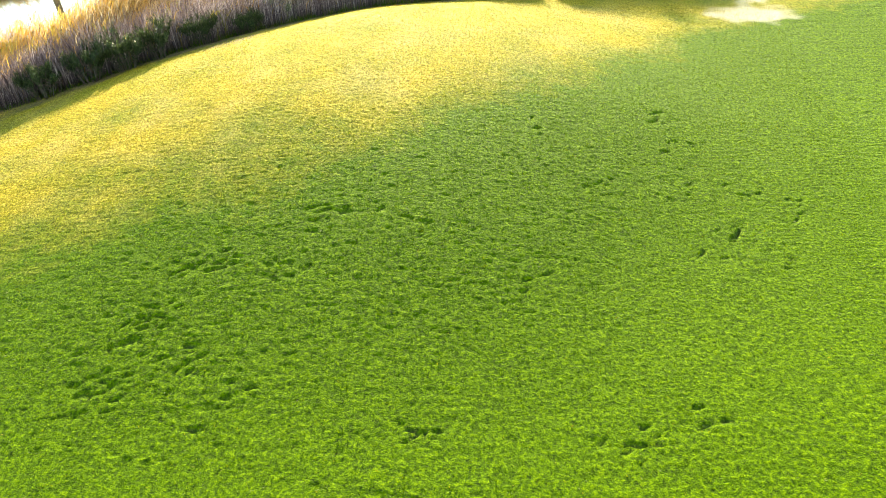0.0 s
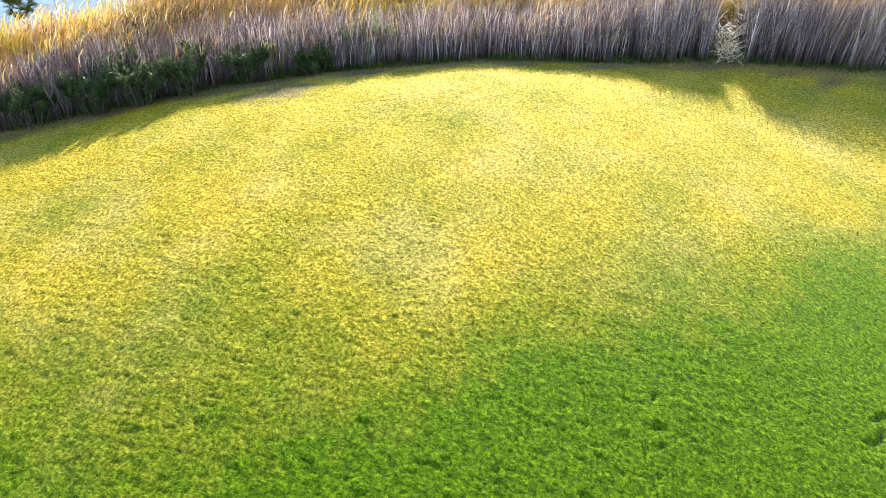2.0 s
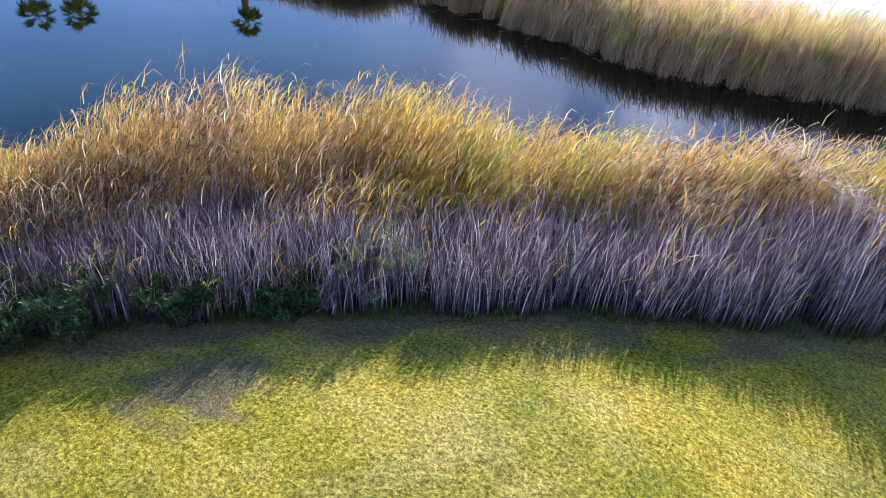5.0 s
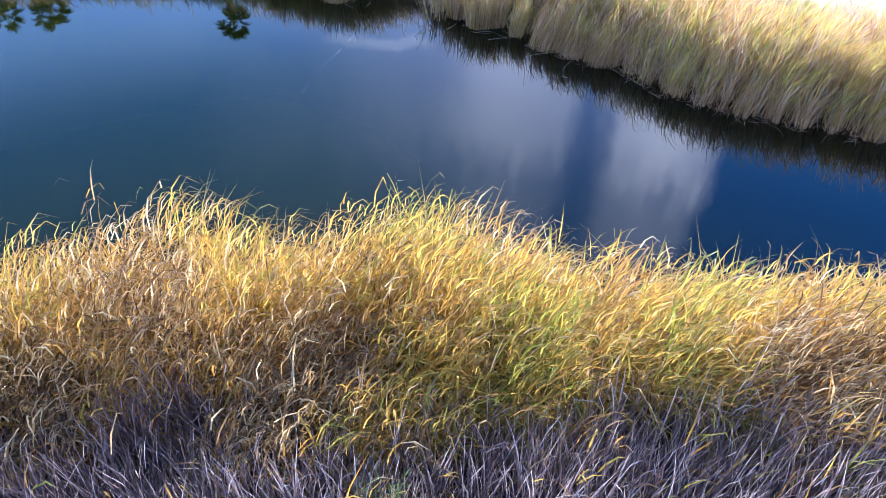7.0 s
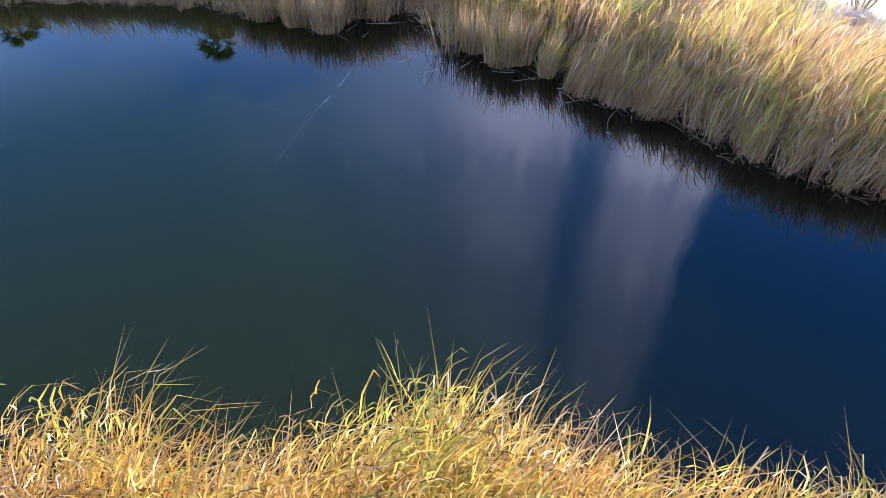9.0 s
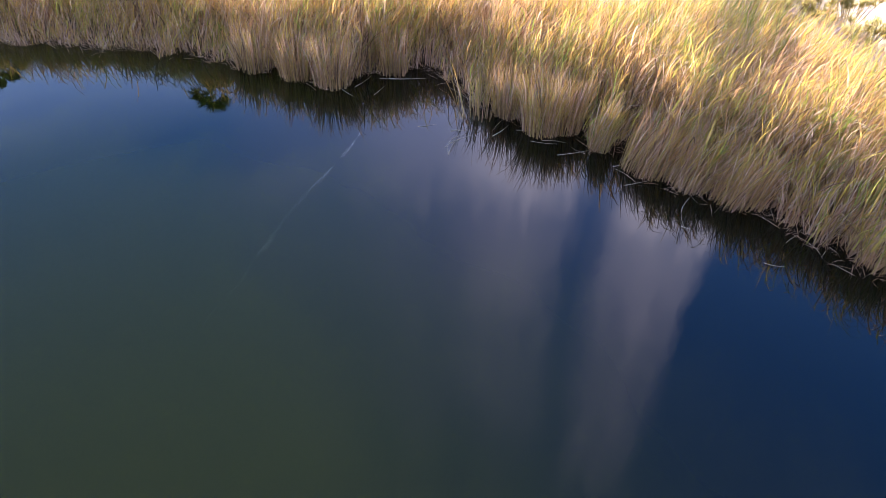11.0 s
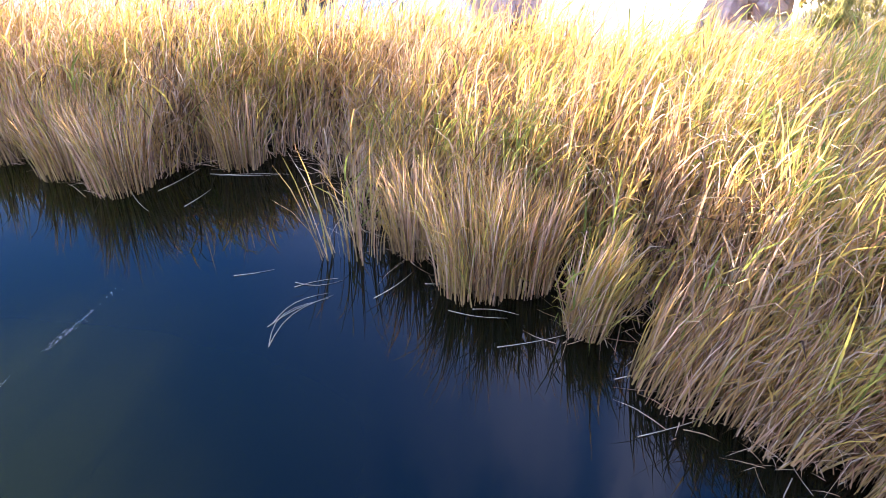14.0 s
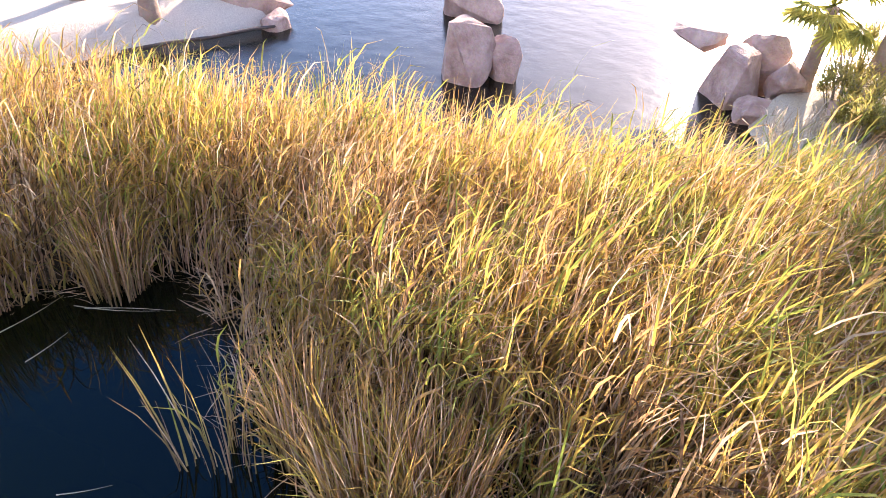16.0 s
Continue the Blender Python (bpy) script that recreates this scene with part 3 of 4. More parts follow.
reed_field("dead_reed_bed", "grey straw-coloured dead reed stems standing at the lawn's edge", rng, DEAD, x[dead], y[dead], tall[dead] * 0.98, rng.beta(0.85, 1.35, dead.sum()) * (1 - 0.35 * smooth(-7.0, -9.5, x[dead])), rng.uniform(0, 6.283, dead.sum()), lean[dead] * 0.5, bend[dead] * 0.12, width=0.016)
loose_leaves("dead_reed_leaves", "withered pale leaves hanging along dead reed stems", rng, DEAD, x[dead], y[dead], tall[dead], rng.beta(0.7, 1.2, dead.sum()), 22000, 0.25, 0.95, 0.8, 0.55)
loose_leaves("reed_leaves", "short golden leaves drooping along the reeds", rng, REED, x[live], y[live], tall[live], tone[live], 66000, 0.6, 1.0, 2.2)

# the belt across the pond
x, y = scatter(rng, 98000, -31.0, 7.0, FAR_SHORE, FAR_BACK, 0.35)
shore = line(FAR_SHORE, x) + 0.20 * soft_noise(x, y * 0, 0.9, 52) + 0.10 * soft_noise(x, y * 0, 0.35, 53)
sandy = (x < pool_left(y) - 0.2) & (y > 39.2)
keep = (y > shore) & ~sandy
x, y, shore = x[keep], y[keep], shore[keep]
deep = np.clip((y - shore) / 2.5, 0, 1)
gust = soft_noise(x, y, 1.5, 33)
slope = smooth(-12.0, -9.5, x)
tussock = soft_noise(x, y, 0.6, 87) + 0.5 * soft_noise(x, y, 0.28, 88)
flat = patches(x, y, [(-19.5, 38.0, 0.9), (-14.2, 40.0, 0.5), (-10.0, 40.6, 0.9), (-7.0, 40.5, 0.9), (-15.6, 39.9, 0.5), (-4.5, 41.0, 0.8), (-21.5, 37.6, 0.8)])
tall = (0.86 + 0.10 * slope) * (1 + 0.10 * tussock) * (1.02 + 0.20 * slope + (0.64 - 0.18 * slope) * smooth(0.0, 0.55, deep) - 0.16 * smooth(1.6, 0.3, line(FAR_BACK, x) - y) * smooth(-15.0, -12.0, x) + 0.14 * gust) * rng.uniform(0.66, 1.12, len(x))
tall *= 1 - 0.24 * smooth(-18.5, -22.5, x)
tone = 0.52 + 0.30 * soft_noise(x, y, 1.3, 43) + rng.normal(0, 0.24, len(x)) + 0.16 * smooth(0.4, 1.0, (y - shore) / 4.0)
tone = np.where(rng.uniform(0, 1, len(x)) < 0.10, rng.uniform(0, 0.15, len(x)), tone)
tone = tone * (1 - 0.9 * flat) + flat * 0.9 * np.abs(rng.normal(0.02, 0.12, len(x)))
way = RIGHT + rng.normal(0, 1.3, len(x)) + 1.6 * soft_noise(x, y, 0.9, 35)
lean = np.abs(rng.normal(0.04, 0.09, len(x))) + 0.03 * slope * rng.uniform(0.2, 1.6, len(x)) + flat * rng.uniform(0.2, 0.7, len(x))
bend = np.abs(rng.normal(0.2, 0.4, len(x))) + (rng.uniform(0, 1, len(x)) < 0.55) * rng.uniform(0.7, 2.6, len(x))
dead = rng.uniform(0, 1, len(x)) < 0.30 + 0.25 * smooth(0.5, 0.0, deep)
thin = rng.uniform(0, 1, len(x)) < 0.42 + 0.58 * smooth(-0.7, 0.3, tussock)
live, dead = ~dead & thin, dead & thin
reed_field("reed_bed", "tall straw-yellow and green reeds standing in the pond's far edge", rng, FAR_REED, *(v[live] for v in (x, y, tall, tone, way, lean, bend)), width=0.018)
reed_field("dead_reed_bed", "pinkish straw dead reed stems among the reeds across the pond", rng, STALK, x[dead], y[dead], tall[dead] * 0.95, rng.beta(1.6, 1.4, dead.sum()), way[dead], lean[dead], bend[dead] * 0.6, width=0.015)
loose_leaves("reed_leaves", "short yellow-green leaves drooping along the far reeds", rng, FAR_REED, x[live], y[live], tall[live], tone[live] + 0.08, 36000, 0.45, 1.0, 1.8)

# broken stems bent out over the water along both belts
for points, x0, x1, count, mat, side, seed in ((FAR_SHORE, -24.0, 5.0, 2600, STALK, -1, 91), (NEAR_SHORE, -14.0, 5.0, 900, DEAD, 1, 92)):
    r = np.random.RandomState(seed)
    x = r.uniform(x0, x1, count)
    y = line(points, x) - side * r.uniform(-0.12, 0.3, count) + 0.20 * soft_noise(x, x * 0, 0.9, 52)
    me = blades_mesh("broken_reeds", mat, x, y, np.full(count, -0.03), r.uniform(0.18, 0.62, count), r.uniform(0.007, 0.014, count), side * math.pi / 2 + r.normal(0, 0.9, count), r.uniform(0.35, 1.35, count), r.uniform(-0.3, 0.7, count), r.uniform(0.2, 1, count), r, segs=3)
    tagged(new("broken_reeds", me), "broken straw-coloured reed stems bent over the water's edge", "reeds", kind="stuff")


def reed_clump(label, x, y, radius, tall, count, tone, rng, way=None, lean=0.14, bend=0.45, foot=-0.15):
    """One sheaf of reeds, narrow at the foot and fanning out: leaves and bare stalks."""
    root = new("reed_clump")
    root.location = (x, y, 0.0)
    tagged(root, label, "reeds", "reed clumps in the water")
    for name, mat, share, curl in (("foliage", FAR_REED, 0.7, 1.0), ("stalk", STALK, 0.3, 0.4)):
        n = int(count * share)
        a, r = rng.uniform(0, 6.283, n), radius * np.sqrt(rng.uniform(0, 1, n))
        spread = a + rng.normal(0, 0.6, n) if way is None else way + rng.normal(0, 0.5, n)
        me = blades_mesh(name, mat, r * np.cos(a), r * np.sin(a), np.full(n, foot), tall * rng.uniform(0.55, 1.12, n), rng.uniform(0.008, 0.019, n), spread, lean * rng.uniform(0.1, 1.2, n) * (0.4 + r / radius * 0.6), curl * np.abs(rng.normal(bend, 0.5, n)), np.clip(rng.normal(tone, 0.22, n), 0, 1), rng)
        new(name, me).parent = root
    return root


for x, y, r, h, n in ((-17.05, 36.95, 0.36, 1.15, 520), (-17.8, 36.75, 0.36, 1.1, 480), (-18.7, 36.45, 0.36, 1.05, 420)):
    reed_clump("upright straw-coloured reed clump standing in still water", x, y, r, h, n, 0.34, rng)
reed_clump("straw-coloured reed clump at the mouth of a small inlet", -16.45, 38.1, 0.26, 1.15, 240, 0.34, rng, None, 0.07)
reed_clump("bright yellow reed clump standing out from the bank", -12.95, 38.05, 0.34, 1.25, 560, 0.50, rng)
reed_clump("bright yellow and orange reed clump in the water", -12.68, 38.35, 0.30, 1.25, 420, 0.46, rng)
reed_clump("straw and orange reed clump beside a yellow one", -13.75, 38.15, 0.26, 1.2, 300, 0.40, rng)
reed_clump("green reed clump leaning over the water", -11.9, 38.15, 0.2, 1.12, 300, 0.62, rng, RIGHT, 0.28)
for x, y, n in ((-11.0, 38.1, 480), (-10.3, 38.15, 500), (-9.5, 38.2, 480)):
    reed_clump("tangled straw-coloured reed clump leaning over dark water", x, y, 0.42, 1.12, n, 0.38, rng, RIGHT, 0.34, 0.7)
reed_clump("few yellow reeds bent far out over the water", -14.25, 37.5, 0.12, 1.35, 11, 0.52, rng, 3.5, 0.4)
reed_clump("sparse upright orange reeds standing out in the water", -14.05, 37.7, 0.22, 1.2, 30, 0.45, rng, None, 0.08)


def fallen_reeds(label, points, count, spread, rng):
    """Pale dry reeds thrown flat over one another along a line."""
    t = rng.uniform(0, 1, count) * (len(points) - 1.001)
    k = np.floor(t).astype(int)
    pts = np.array(points, float)
    pos = pts[k] + (pts[k + 1] - pts[k]) * (t - k)[:, None] + rng.normal(0, spread, (count, 3)) * (1, 1, 0.5)
    way = -math.pi / 2 + rng.normal(0, 1.3, count)
    me = blades_mesh("fallen_reeds", FALLEN, pos[:, 0], pos[:, 1], pos[:, 2], rng.uniform(0.25, 0.7, count), rng.uniform(0.012, 0.028, count), way, rng.uniform(0.6, 1.6, count), rng.uniform(0, 1.0, count), rng.uniform(0.86, 1, count), rng)
    return tagged(new("fallen_reeds", me), label, "reeds", kind="stuff")


fallen_reeds("pale dry reeds fallen in a gap of the reed bed", [(-1.9, 32.2, 1.75), (-0.6, 31.7, 1.6), (0.6, 31.1, 1.45), (1.4, 30.9, 1.2), (1.95, 30.8, 0.7), (2.15, 30.6, 0.3)], 620, 0.10, rng)
fallen_reeds("pale dry reeds fallen in a gap of the reed bed", [(2.5, 32.4, 1.8), (2.3, 31.6, 1.4), (2.2, 31.0, 0.7), (2.2, 30.6, 0.2)], 320, 0.09, rng)


# ---- straws and foam on the water ----
STRAW = rock_material("wet straw", (0.30, 0.24, 0.15), (0.55, 0.47, 0.33))
FOAM = rock_material("foam", (0.24, 0.26, 0.26), (0.44, 0.46, 0.46))


def tube(bm, points, radii, sides=6):
    """A tube along some points, closed at both ends."""
    rings = []
    for k, p in enumerate(points):
        a, b = points[max(k - 1, 0)], points[min(k + 1, len(points) - 1)]
        ahead = (b - a).normalized()
        side = ahead.cross(Vector((0.3, 0.2, 0.93))).normalized()
        up = side.cross(ahead)
        rings.append([bm.verts.new(p + (side * math.cos(6.2832 * j / sides) + up * math.sin(6.2832 * j / sides)) * radii[k]) for j in range(sides)])
    for r0, r1 in zip(rings, rings[1:]):
        for j in range(sides):
            f = bm.faces.new((r0[j], r0[(j + 1) % sides], r1[(j + 1) % sides], r1[j]))
            f.smooth = True
    bm.faces.new(rings[0][::-1])
    bm.faces.new(rings[-1])


def straw(x0, y0, x1, y1, sag=0.0, lift=0.0, thick=0.0048, label="pale straw floating on dark pond water"):
    a, b = Vector((x0, y0, 0.004)), Vector((x1, y1, 0.004 + lift))
    side = (b - a).cross(Vector((0, 0, 1))).normalized()
    pts = [a.lerp(b, k / 6) + side * sag * math.sin(math.pi * k / 6) for k in range(7)]
    bm = bmesh.new()
    tube(bm, pts, [thick * (1 - 0.7 * k / 6) for k in range(7)], 5)
    return tagged(part("straw", bm, STRAW), label, "straw", "floating straws")


for row in ((-14.2, 37.0, -13.9, 37.3, 0.06), (-14.15, 36.95, -13.95, 37.3, -0.02), (-13.7, 36.3, -13.8, 37.1, -0.12), (-13.72, 36.32, -13.82, 37.0, -0.16), (-13.9, 36.45, -13.8, 37.05, -0.05), (-13.9, 36.5, -13.85, 37.1, -0.1), (-14.7, 36.7, -14.5, 37.0, 0.01), (-12.3, 37.5, -11.9, 38.1, 0.02), (-11.4, 37.8, -11.1, 38.3, 0.01), (-11.0, 37.4, -10.7, 37.9, 0.01), (-10.2, 38.2, -9.9, 37.7, 0.08), (-12.9, 37.6, -12.45, 37.85, 0.03), (-12.75, 37.75, -12.4, 37.95, -0.03), (-13.5, 37.3, -13.5, 37.8, 0.02), (-16.1, 37.1, -16.2, 37.5, 0.01), (-16.6, 37.1, -16.7, 37.7, 0.02), (-16.8, 36.9, -16.3, 36.8, 0.02), (-16.5, 37.7, -15.9, 38.2, 0.03), (-16.4, 37.75, -15.8, 38.3, -0.02), (-9.8, 37.9, -9.7, 38.25, 0.02), (-10.5, 38.05, -10.35, 37.95, 0.01), (-13.3, 37.75, -12.9, 38.0, -0.02), (-10.05, 37.75, -9.75, 36.9, 0.10), (-9.85, 36.95, -9.70, 36.98, 0.0), (-8.6, 36.9, -8.35, 37.0, 0.02), (-14.5, 38.0, -13.8, 38.15, 0.03), (-15.2, 38.3, -14.5, 38.1, -0.02)):
    straw(*row)


def foam_line():
    """Small flecks of foam drifting in a broken line."""
    r = random.Random(5)
    bm = bmesh.new()
    for k in range(620):
        t = r.random()
        if (0.42 < t < 0.52 or math.sin(37 * t) < -0.2 or t < 0.25) and r.random() < 0.85:
            continue
        x, y = -13.5 - 1.85 * t + 0.05 * math.sin(9 * t) + r.gauss(0, 0.016), 30.9 + 5.0 * t + r.gauss(0, 0.03)
        size = r.uniform(0.002, 0.0052) * (0.4 + 0.8 * t)
        ring = [bm.verts.new((x + size * r.uniform(0.6, 1.2) * math.cos(a), y + size * r.uniform(0.6, 1.2) * math.sin(a), 0.002)) for a in (0, 1.05, 2.1, 3.14, 4.2, 5.25)]
        tip = bm.verts.new((x, y, 0.002 + size * 0.35))
        for j in range(6):
            bm.faces.new((ring[j], ring[(j + 1) % 6], tip))
    return tagged(part("foam", bm, FOAM), "broken white line of foam flecks drifting on the pond", "foam", kind="stuff")


foam_line()


# ---- lawn grass ----
x, y = scatter(rng, 210000, -12, 9.5, [(-60, 7.5), (60, 7.5)], LAWN_EDGE, 0.0)
sunk = dents(x, y)
keep = (y - line(LAWN_EDGE, x) + 0.45 * soft_noise(x, y, 1.6, 8) < -1.2 + rng.exponential(0.35, len(x))) & (sunk > -0.05)
x, y = x[keep], y[keep]
diag = y - dry_line(x)
tone = 0.24 + 0.49 * smooth(-3.4, 2.8, diag + 0.6 * soft_noise(x, y, 5.0, 21)) + rng.normal(0, 0.15, len(x))
me = blades_mesh("lawn_grass", GRASS, x, y, land(x, y) + sunk[keep] - 0.02, rng.uniform(0.03, 0.08, len(x)), rng.uniform(0.008, 0.018, len(x)), rng.uniform(0, 6.283, len(x)), np.abs(rng.normal(0.85, 0.35, len(x))), rng.uniform(0, 0.8, len(x)), np.clip(tone, 0, 1), rng, segs=2)
tagged(new("lawn_grass", me), "short green and straw-yellow lawn grass blades", "grass", kind="stuff")
# rank grass along the foot of the reeds
x, y = scatter(rng, 7000, -13, 7.8, [(a, b - 0.25) for a, b in LAWN_EDGE], [(a, b + 0.45) for a, b in LAWN_EDGE], 0.0)
n = len(x)
me = blades_mesh("rank_grass", GRASS, x, y, land(x, y) - 0.02, rng.uniform(0.08, 0.34, n) * (0.7 + 0.4 * soft_noise(x, y, 0.8, 71)), rng.uniform(0.008, 0.016, n), rng.uniform(0, 6.283, n), np.abs(rng.normal(0.3, 0.2, n)), rng.uniform(0.2, 1.2, n), np.clip(rng.normal(0.2, 0.2, n), 0, 1), rng, segs=3)
tagged(new("rank_grass", me), "longer green and withered grass along the foot of the reeds", "grass", kind="stuff")


# ---- shrubs ----
def shrub(name, label, x, y, z, height, radius, stems, leaves, seed, mat=LEAF, tone=0.5, leaf=0.09, wide=0.022, category="shrub"):
    """A bush of thin branching stems with many small leaves."""
    r = np.random.RandomState(seed)
    root = new(name)
    root.location = (x, y, z)
    tagged(root, label, category)
    bm = bmesh.new()
    tips = []
    for k in range(stems):
        a, out = r.uniform(0, 6.283), radius * math.sqrt(r.uniform(0.1, 1))
        top = Vector((out * math.cos(a), out * math.sin(a), height * r.uniform(0.6, 1.05) * (1 - 0.25 * (out / radius) ** 2)))
        foot = Vector((0.35 * out * math.cos(a), 0.35 * out * math.sin(a), -0.05))
        mid = foot.lerp(top, 0.5) + Vector((0, 0, 0.12 * height))
        pts = [foot, foot.lerp(mid, 0.6), mid, mid.lerp(top, 0.55), top]
        tube(bm, pts, [0.012, 0.010, 0.008, 0.006, 0.003], 5)
        tips.append(pts)
        for j in range(3):
            s = mid.lerp(top, r.uniform(0, 0.7))
            e = s + Vector((r.normal(0, 0.16), r.normal(0, 0.16), r.uniform(0.08, 0.3))) * height * 0.6
            tube(bm, [s, s.lerp(e, 0.5) + Vector((0, 0, 0.02)), e], [0.005, 0.004, 0.002], 4)
            tips.append([s, s, s, s.lerp(e, 0.5), e])
    part("branchwork", bm, TWIG if mat is not LEAF or tone > 0.8 else DRIFT, root, "thin grey-brown stems")
    pick = r.randint(0, len(tips), leaves)
    t = r.uniform(0.02, 1, leaves) ** 0.8 * 3.999
    lo = np.floor(t).astype(int)
    pos = np.array([tips[i][k].lerp(tips[i][k + 1], f) for i, k, f in zip(pick, lo, t - lo)])
    pos += r.normal(0, 0.03, pos.shape)
    me = blades_mesh("foliage", mat, pos[:, 0], pos[:, 1], pos[:, 2], leaf * r.uniform(0.6, 1.5, leaves), wide * r.uniform(0.6, 1.4, leaves), r.uniform(0, 6.283, leaves), r.uniform(0.2, 1.5, leaves), r.uniform(0, 0.9, leaves), np.clip(r.normal(tone, 0.25, leaves), 0, 1), r, segs=2)
    new("foliage", me).parent = root
    return root


def foot_of(x, y):
    return float(land(np.array([x]), np.array([y]))[0])


for k, (x, y, h, r, t) in enumerate(((-9.6, 20.55, 1.15, 0.7, 0.2), (-8.85, 21.2, 1.25, 0.75, 0.25), (-8.2, 21.95, 1.2, 0.75, 0.3), (-7.3, 23.0, 1.0, 0.75, 0.3), (-6.3, 24.0, 0.7, 0.6, 0.35), (-10.5, 19.7, 1.0, 0.7, 0.25))):
    shrub("shrub", "low dark green leafy bush at the foot of the reeds", x, y, foot_of(x, y), h, r, 22, 5200, 80 + k, LEAF, t + 0.2)
shrub("willow_bush", "pale green young willow with bare twigs before the reeds", -5.45, 25.0, foot_of(-5.45, 25.0), 1.3, 0.75, 24, 2300, 90, LEAF, 0.85, 0.10, 0.015)
shrub("willow_bush", "small pale withered shrub in the shade of the reeds", -6.0, 24.5, foot_of(-6.0, 24.5), 0.5, 0.45, 10, 500, 91, DEAD, 0.6, 0.09, 0.012)


# ---- boulders ----
def boulder(label, x, y, z, sx, sy, sz, seed, rz=0.0):
    """An angular rock: the hull of some points, its edges worn, its faces rough."""
    r = random.Random(seed)
    bm = bmesh.new()
    for k in range(22):
        d = Vector((r.gauss(0, 1), r.gauss(0, 1), r.gauss(0, 1))).normalized()
        bm.verts.new([math.copysign(abs(c) ** 0.7, c) * r.uniform(0.85, 1.15) for c in d])
    hull = bmesh.ops.convex_hull(bm, input=bm.verts)
    bmesh.ops.delete(bm, geom=[g for g in hull["geom_interior"] if isinstance(g, bmesh.types.BMVert)], context="VERTS")
    bmesh.ops.bevel(bm, geom=bm.edges[:], offset=0.10, segments=2, affect="EDGES", profile=0.6, clamp_overlap=True)
    bmesh.ops.triangulate(bm, faces=bm.faces[:])
    bmesh.ops.subdivide_edges(bm, edges=[e for e in bm.edges if e.calc_length() > 0.22], cuts=2, use_grid_fill=True)
    bmesh.ops.triangulate(bm, faces=bm.faces[:])
    off = Vector((seed * 7.3, seed * 3.1, seed * 5.7))
    for v in bm.verts:
        q = v.co * (1 + 0.07 * noise.noise(v.co * 2.2 + off) + 0.035 * noise.noise(v.co * 6 + off))
        v.co = (q.x * sx, q.y * sy, q.z * sz)
    ob = part("boulder", bm, ROCK)
    ob.matrix_world = pose(x, y, z, 0, 0, rz)
    return tagged(ob, label, "rock", "boulders at the pool")


boulder("broad brown boulder with a pale top standing in the pool", -17.55, 44.45, 0.22, 0.44, 0.42, 0.78, 1, 20)
boulder("narrow brown boulder leaning on a broader one in the pool", -17.15, 44.85, 0.12, 0.22, 0.32, 0.62, 8, 70)
boulder("low pointed boulder standing out in the pool", -19.35, 46.75, 0.12, 0.62, 0.45, 0.55, 2, 30)
boulder("large pale-topped slab of rock tilted on the pool's bank", -14.2, 46.9, 0.22, 0.50, 0.42, 0.58, 3, -30)
boulder("flat pale boulder jutting over the pool", -14.95, 46.85, 0.80, 0.42, 0.30, 0.20, 4, 10)
boulder("dark slab of rock leaning behind a paler one", -14.05, 47.5, 0.42, 0.40, 0.30, 0.48, 9, 15)
boulder("rounded pale boulder among dry plants on the bank", -13.6, 47.05, 0.42, 0.30, 0.28, 0.32, 5, 60)
boulder("low pale stone at the water's edge", -13.65, 46.4, 0.10, 0.36, 0.26, 0.24, 10, 35)
boulder("broad grey slab of rock at the sandy shore", -22.0, 43.5, 0.28, 0.85, 0.5, 0.40, 6, 25)
boulder("small dark rock half under water by the sand", -21.1, 43.55, 0.05, 0.24, 0.28, 0.28, 7, 0)
for k, (x, y, r) in enumerate(((-12.6, 46.5, 0.22), (-12.1, 46.3, 0.16), (-11.0, 45.8, 0.2), (-11.6, 46.4, 0.25), (-8.6, 44.3, 0.18), (-7.2, 43.9, 0.22), (-9.8, 45.2, 0.2))):
    boulder("small pale stone lying on the dry bank", x, y, foot_of(x, y) + r * 0.4, r * 1.2, r, r * 0.8, 11 + k, 40 * k)


# ---- palms ----
def fan_leaf(seed, mat):
    """A fan of folded leaflets on a stalk along +x, hanging at its end."""
    r = np.random.RandomState(seed)
    bm = bmesh.new()
    stalk = [Vector((t * 0.9, 0, 0.10 * math.sin(t * 2.2))) for t in (0, 0.33, 0.66, 1)]
    tube(bm, stalk, [0.022, 0.018, 0.014, 0.012], 5)
    hub = stalk[-1]
    for k in range(19):
        a = radians(-115 + 230 * k / 18) + r.normal(0, 0.03)
        length = 0.75 * (1 - 0.25 * abs(k - 9) / 9) * r.uniform(0.9, 1.1)
        d, w = Vector((math.cos(a), math.sin(a), 0)), Vector((-math.sin(a), math.cos(a), 0))
        rows = []
        for t, wide, drop in ((0.0, 0.012, 0.0), (0.45, 0.045, 0.03), (0.8, 0.026, -0.10), (1.0, 0.004, -0.30)):
            c = hub + d * length * t + Vector((0, 0, drop * length))
            rows.append((bm.verts.new(c - w * wide), bm.verts.new(c + Vector((0, 0, -wide * 0.6))), bm.verts.new(c + w * wide)))
        for (a0, b0, c0), (a1, b1, c1) in zip(rows, rows[1:]):
            bm.faces.new((a0, b0, b1, a1))
            bm.faces.new((b0, c0, c1, b1))
    me = bpy.data.meshes.new("frond")
    bm.to_mesh(me)
    bm.free()
    me.materials.append(mat)
    n = len(me.vertices)
    me.attributes.new("tone", "FLOAT", "POINT").data.foreach_set("value", np.full(n, r.uniform(0.2, 0.8), np.float32))
    me.attributes.new("along", "FLOAT", "POINT").data.foreach_set("value", np.full(n, 0.8, np.float32))
    return me


FANS = [fan_leaf(s, FROND) for s in (1, 2, 3)]
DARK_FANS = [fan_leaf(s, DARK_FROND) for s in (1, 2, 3)]


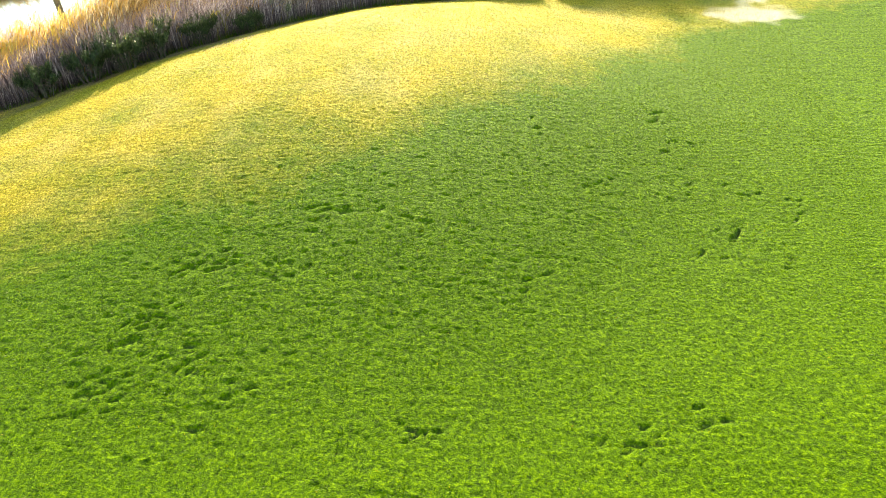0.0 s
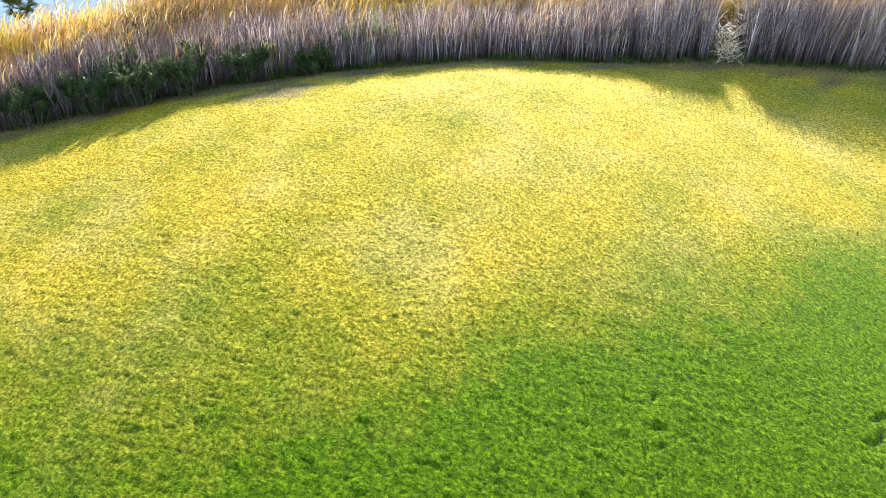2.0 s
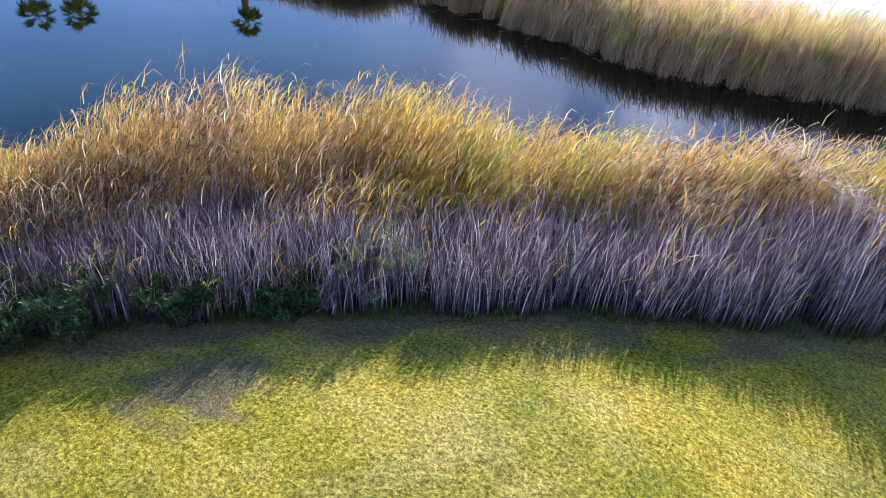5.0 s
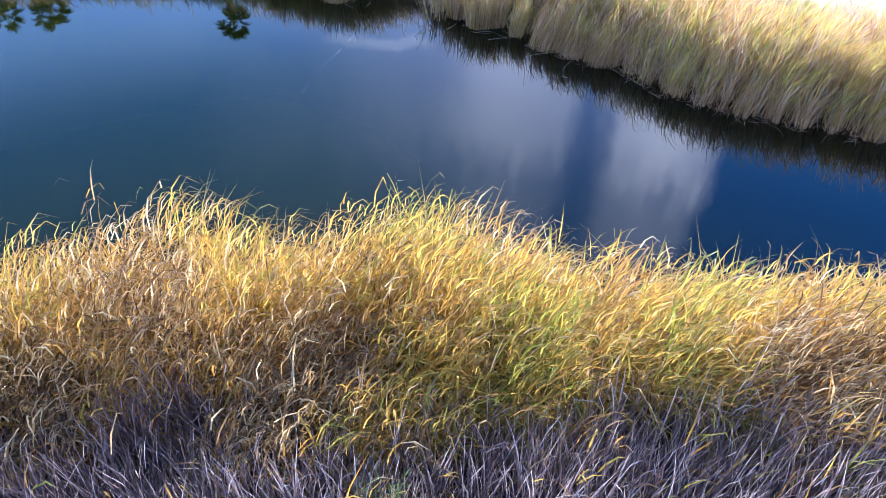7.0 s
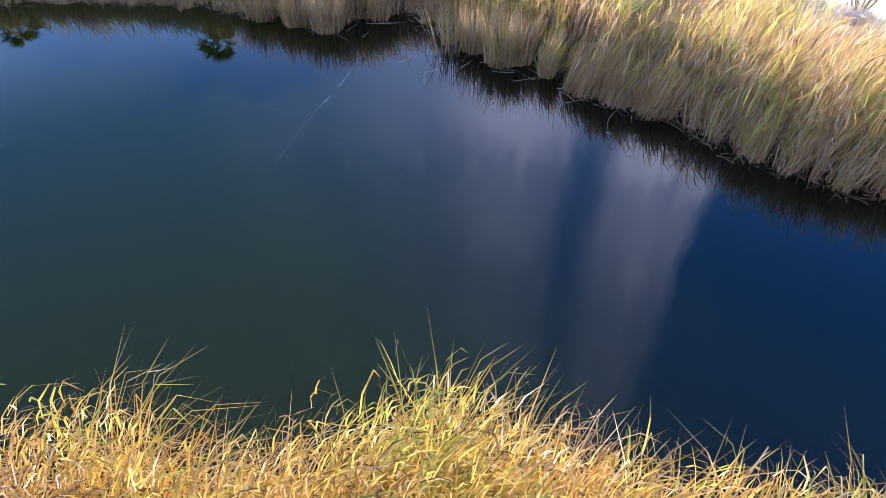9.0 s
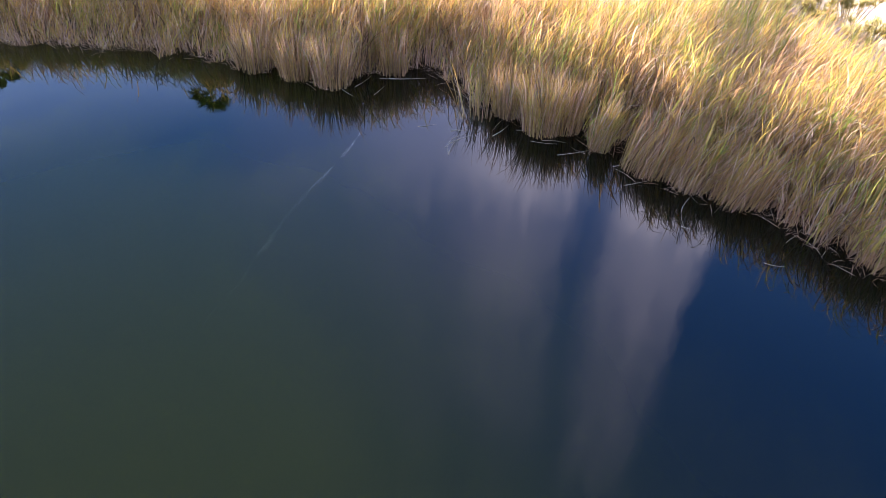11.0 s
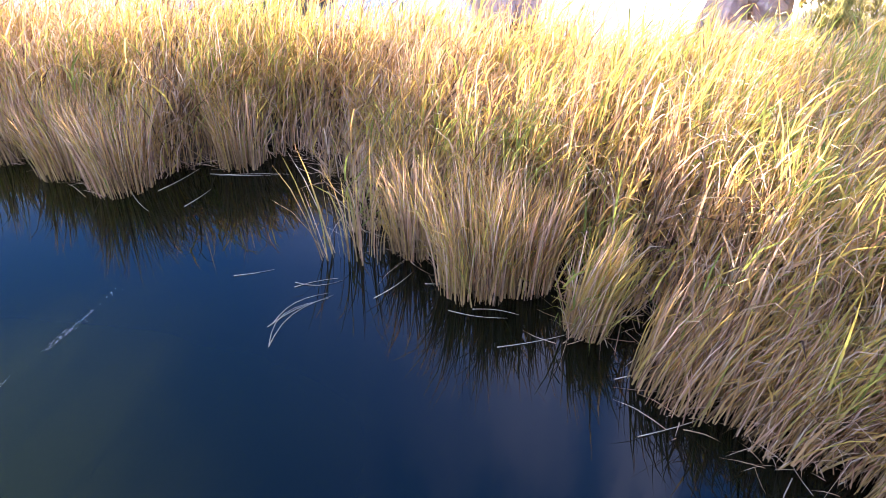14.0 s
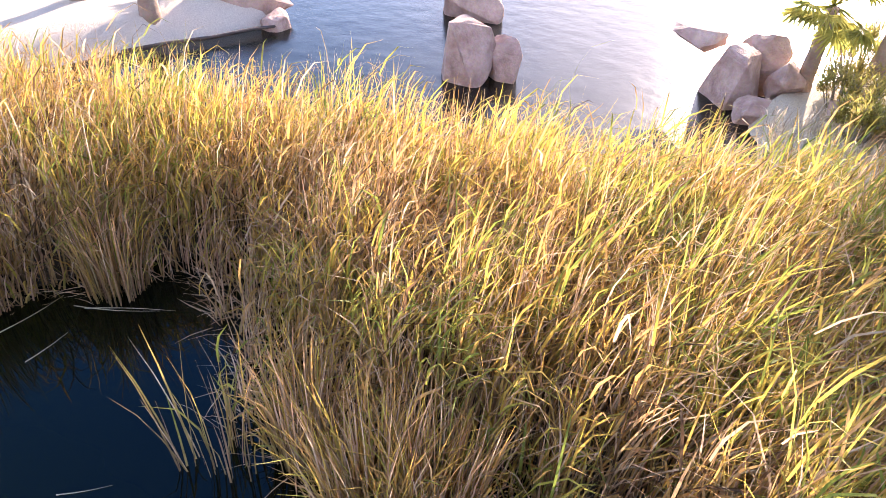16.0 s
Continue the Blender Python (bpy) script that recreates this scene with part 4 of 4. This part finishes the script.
def palm(label, x, y, height, thick, lean_x, lean_y, size, fronds, seed, fans=FANS):
    r = random.Random(seed)
    root = new("palm_tree")
    root.location = (x, y, foot_of(x, y))
    tagged(root, label, "palm", "palms round the pool")
    bm = bmesh.new()
    steps = max(8, int(height * 5))
    pts, radii = [], []
    for k in range(steps + 1):
        t = k / steps
        pts.append(Vector((lean_x * t * t, lean_y * t * t, -0.2 + (height + 0.2) * t)))
        radii.append(thick * (1.25 - 0.45 * t + 0.5 * max(0, 0.08 - t) * 6) * (1.0 + 0.07 * (k % 2)))
    tube(bm, pts, radii, 14)
    part("trunk", bm, BARK, root, "ringed grey-brown trunk")
    top = pts[-1]
    for k in range(fronds):
        ob = new("frond", fans[k % 3])
        ob.parent = root
        ob.matrix_local = Matrix.Translation(top) @ pose(0, 0, 0, 0, r.uniform(-75, 60), 137.5 * k + r.uniform(-12, 12)) @ Matrix.Diagonal((size, size, size, 1))
    return root


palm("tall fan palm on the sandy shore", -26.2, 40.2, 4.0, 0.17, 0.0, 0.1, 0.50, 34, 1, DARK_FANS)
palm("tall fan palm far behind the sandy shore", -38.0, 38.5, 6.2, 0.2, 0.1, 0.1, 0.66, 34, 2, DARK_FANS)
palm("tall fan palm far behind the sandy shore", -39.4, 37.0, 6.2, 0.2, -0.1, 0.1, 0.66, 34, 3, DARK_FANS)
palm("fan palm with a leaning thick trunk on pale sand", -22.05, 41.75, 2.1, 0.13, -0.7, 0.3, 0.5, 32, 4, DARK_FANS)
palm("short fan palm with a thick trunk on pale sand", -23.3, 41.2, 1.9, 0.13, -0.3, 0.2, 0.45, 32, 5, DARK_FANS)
palm("low young fan palm with green leaves on the bank", -13.35, 47.2, 1.15, 0.10, 0.0, 0.1, 0.55, 24, 6)
palm("short fan palm with a thick trunk among dry plants", -12.55, 47.5, 2.8, 0.11, 0.2, 0.3, 0.7, 26, 7)
for k, (x, y, h, r) in enumerate(((-12.7, 46.8, 0.8, 0.5), (-11.9, 47.3, 1.0, 0.7), (-11.0, 47.0, 0.9, 0.8), (-9.9, 46.3, 0.8, 0.7), (-8.6, 45.4, 0.8, 0.7), (-12.9, 48.2, 0.9, 0.6), (-7.3, 44.8, 0.7, 0.7), (-12.3, 45.9, 0.6, 0.5), (-11.4, 45.7, 0.7, 0.6), (-10.4, 45.4, 0.7, 0.6), (-9.3, 44.9, 0.7, 0.6), (-11.9, 46.4, 0.8, 0.6), (-10.6, 46.3, 0.9, 0.7))):
    shrub("dry_shrub", "dry yellowish bush on the far bank", x, y, foot_of(x, y), h, r, 16, 1500, 120 + k, FROND, 0.85, 0.12, 0.02)
shrub("shrub", "small green plant on pale sand by the rocks", -22.7, 42.9, foot_of(-22.7, 42.9), 0.5, 0.35, 10, 700, 140, LEAF, 0.9, 0.14, 0.03)


# ---- driftwood on the sand ----


def driftwood(label, points, thick, mat=TWIG):
    """A bare limb lying along some points, thinner towards its end."""
    bm = bmesh.new()
    pts = [Vector(p) for p in points]
    tube(bm, pts, [thick * (1 - 0.45 * k / (len(pts) - 1)) * (1.0 + 0.12 * math.sin(5.1 * k)) for k in range(len(pts))], 8)
    return tagged(part("driftwood", bm, mat), label, "log", "driftwood on the banks")


driftwood("long dark driftwood limb lying along the sand's wet edge", [(-21.5, 40.9, 0.10), (-21.35, 41.6, 0.12), (-21.15, 42.3, 0.11), (-21.0, 43.0, 0.13), (-20.95, 43.4, 0.10)], 0.04, DRIFT)
for k, (x, y, a, n) in enumerate(((-12.7, 46.6, 0.2, 1.3), (-12.2, 46.8, -0.4, 1.1), (-11.8, 46.5, 0.6, 1.2))):
    z = foot_of(x, y) + 0.05
    driftwood("grey fallen branch among dry plants on the bank", [(x + n * t * math.cos(a), y + n * t * math.sin(a), z + 0.22 * t + 0.05 * math.sin(7 * t + k)) for t in (0, 0.25, 0.5, 0.75, 1)], 0.045)

# ---- dry grass on the far bank ----
r = np.random.RandomState(64)
x = r.uniform(-13.4, -4.0, 9000)
y = line(FAR_BACK, x) + r.uniform(0.0, 3.4, 9000)
keep = (x > pool_right(y) + 0.25) & (soft_noise(x, y, 1.1, 66) > -0.5)
x, y = x[keep], y[keep]
n = len(x)
me = blades_mesh("dry_grass", FALLEN, x, y, land(x, y) - 0.02, r.uniform(0.12, 0.42, n), r.uniform(0.010, 0.022, n), r.uniform(0, 6.283, n), np.abs(r.normal(0.4, 0.3, n)), r.uniform(0.2, 1.4, n), r.uniform(0, 1, n), r, segs=3)
tagged(new("dry_grass", me), "pale dry grass between bushes on the far bank", "grass", kind="stuff")
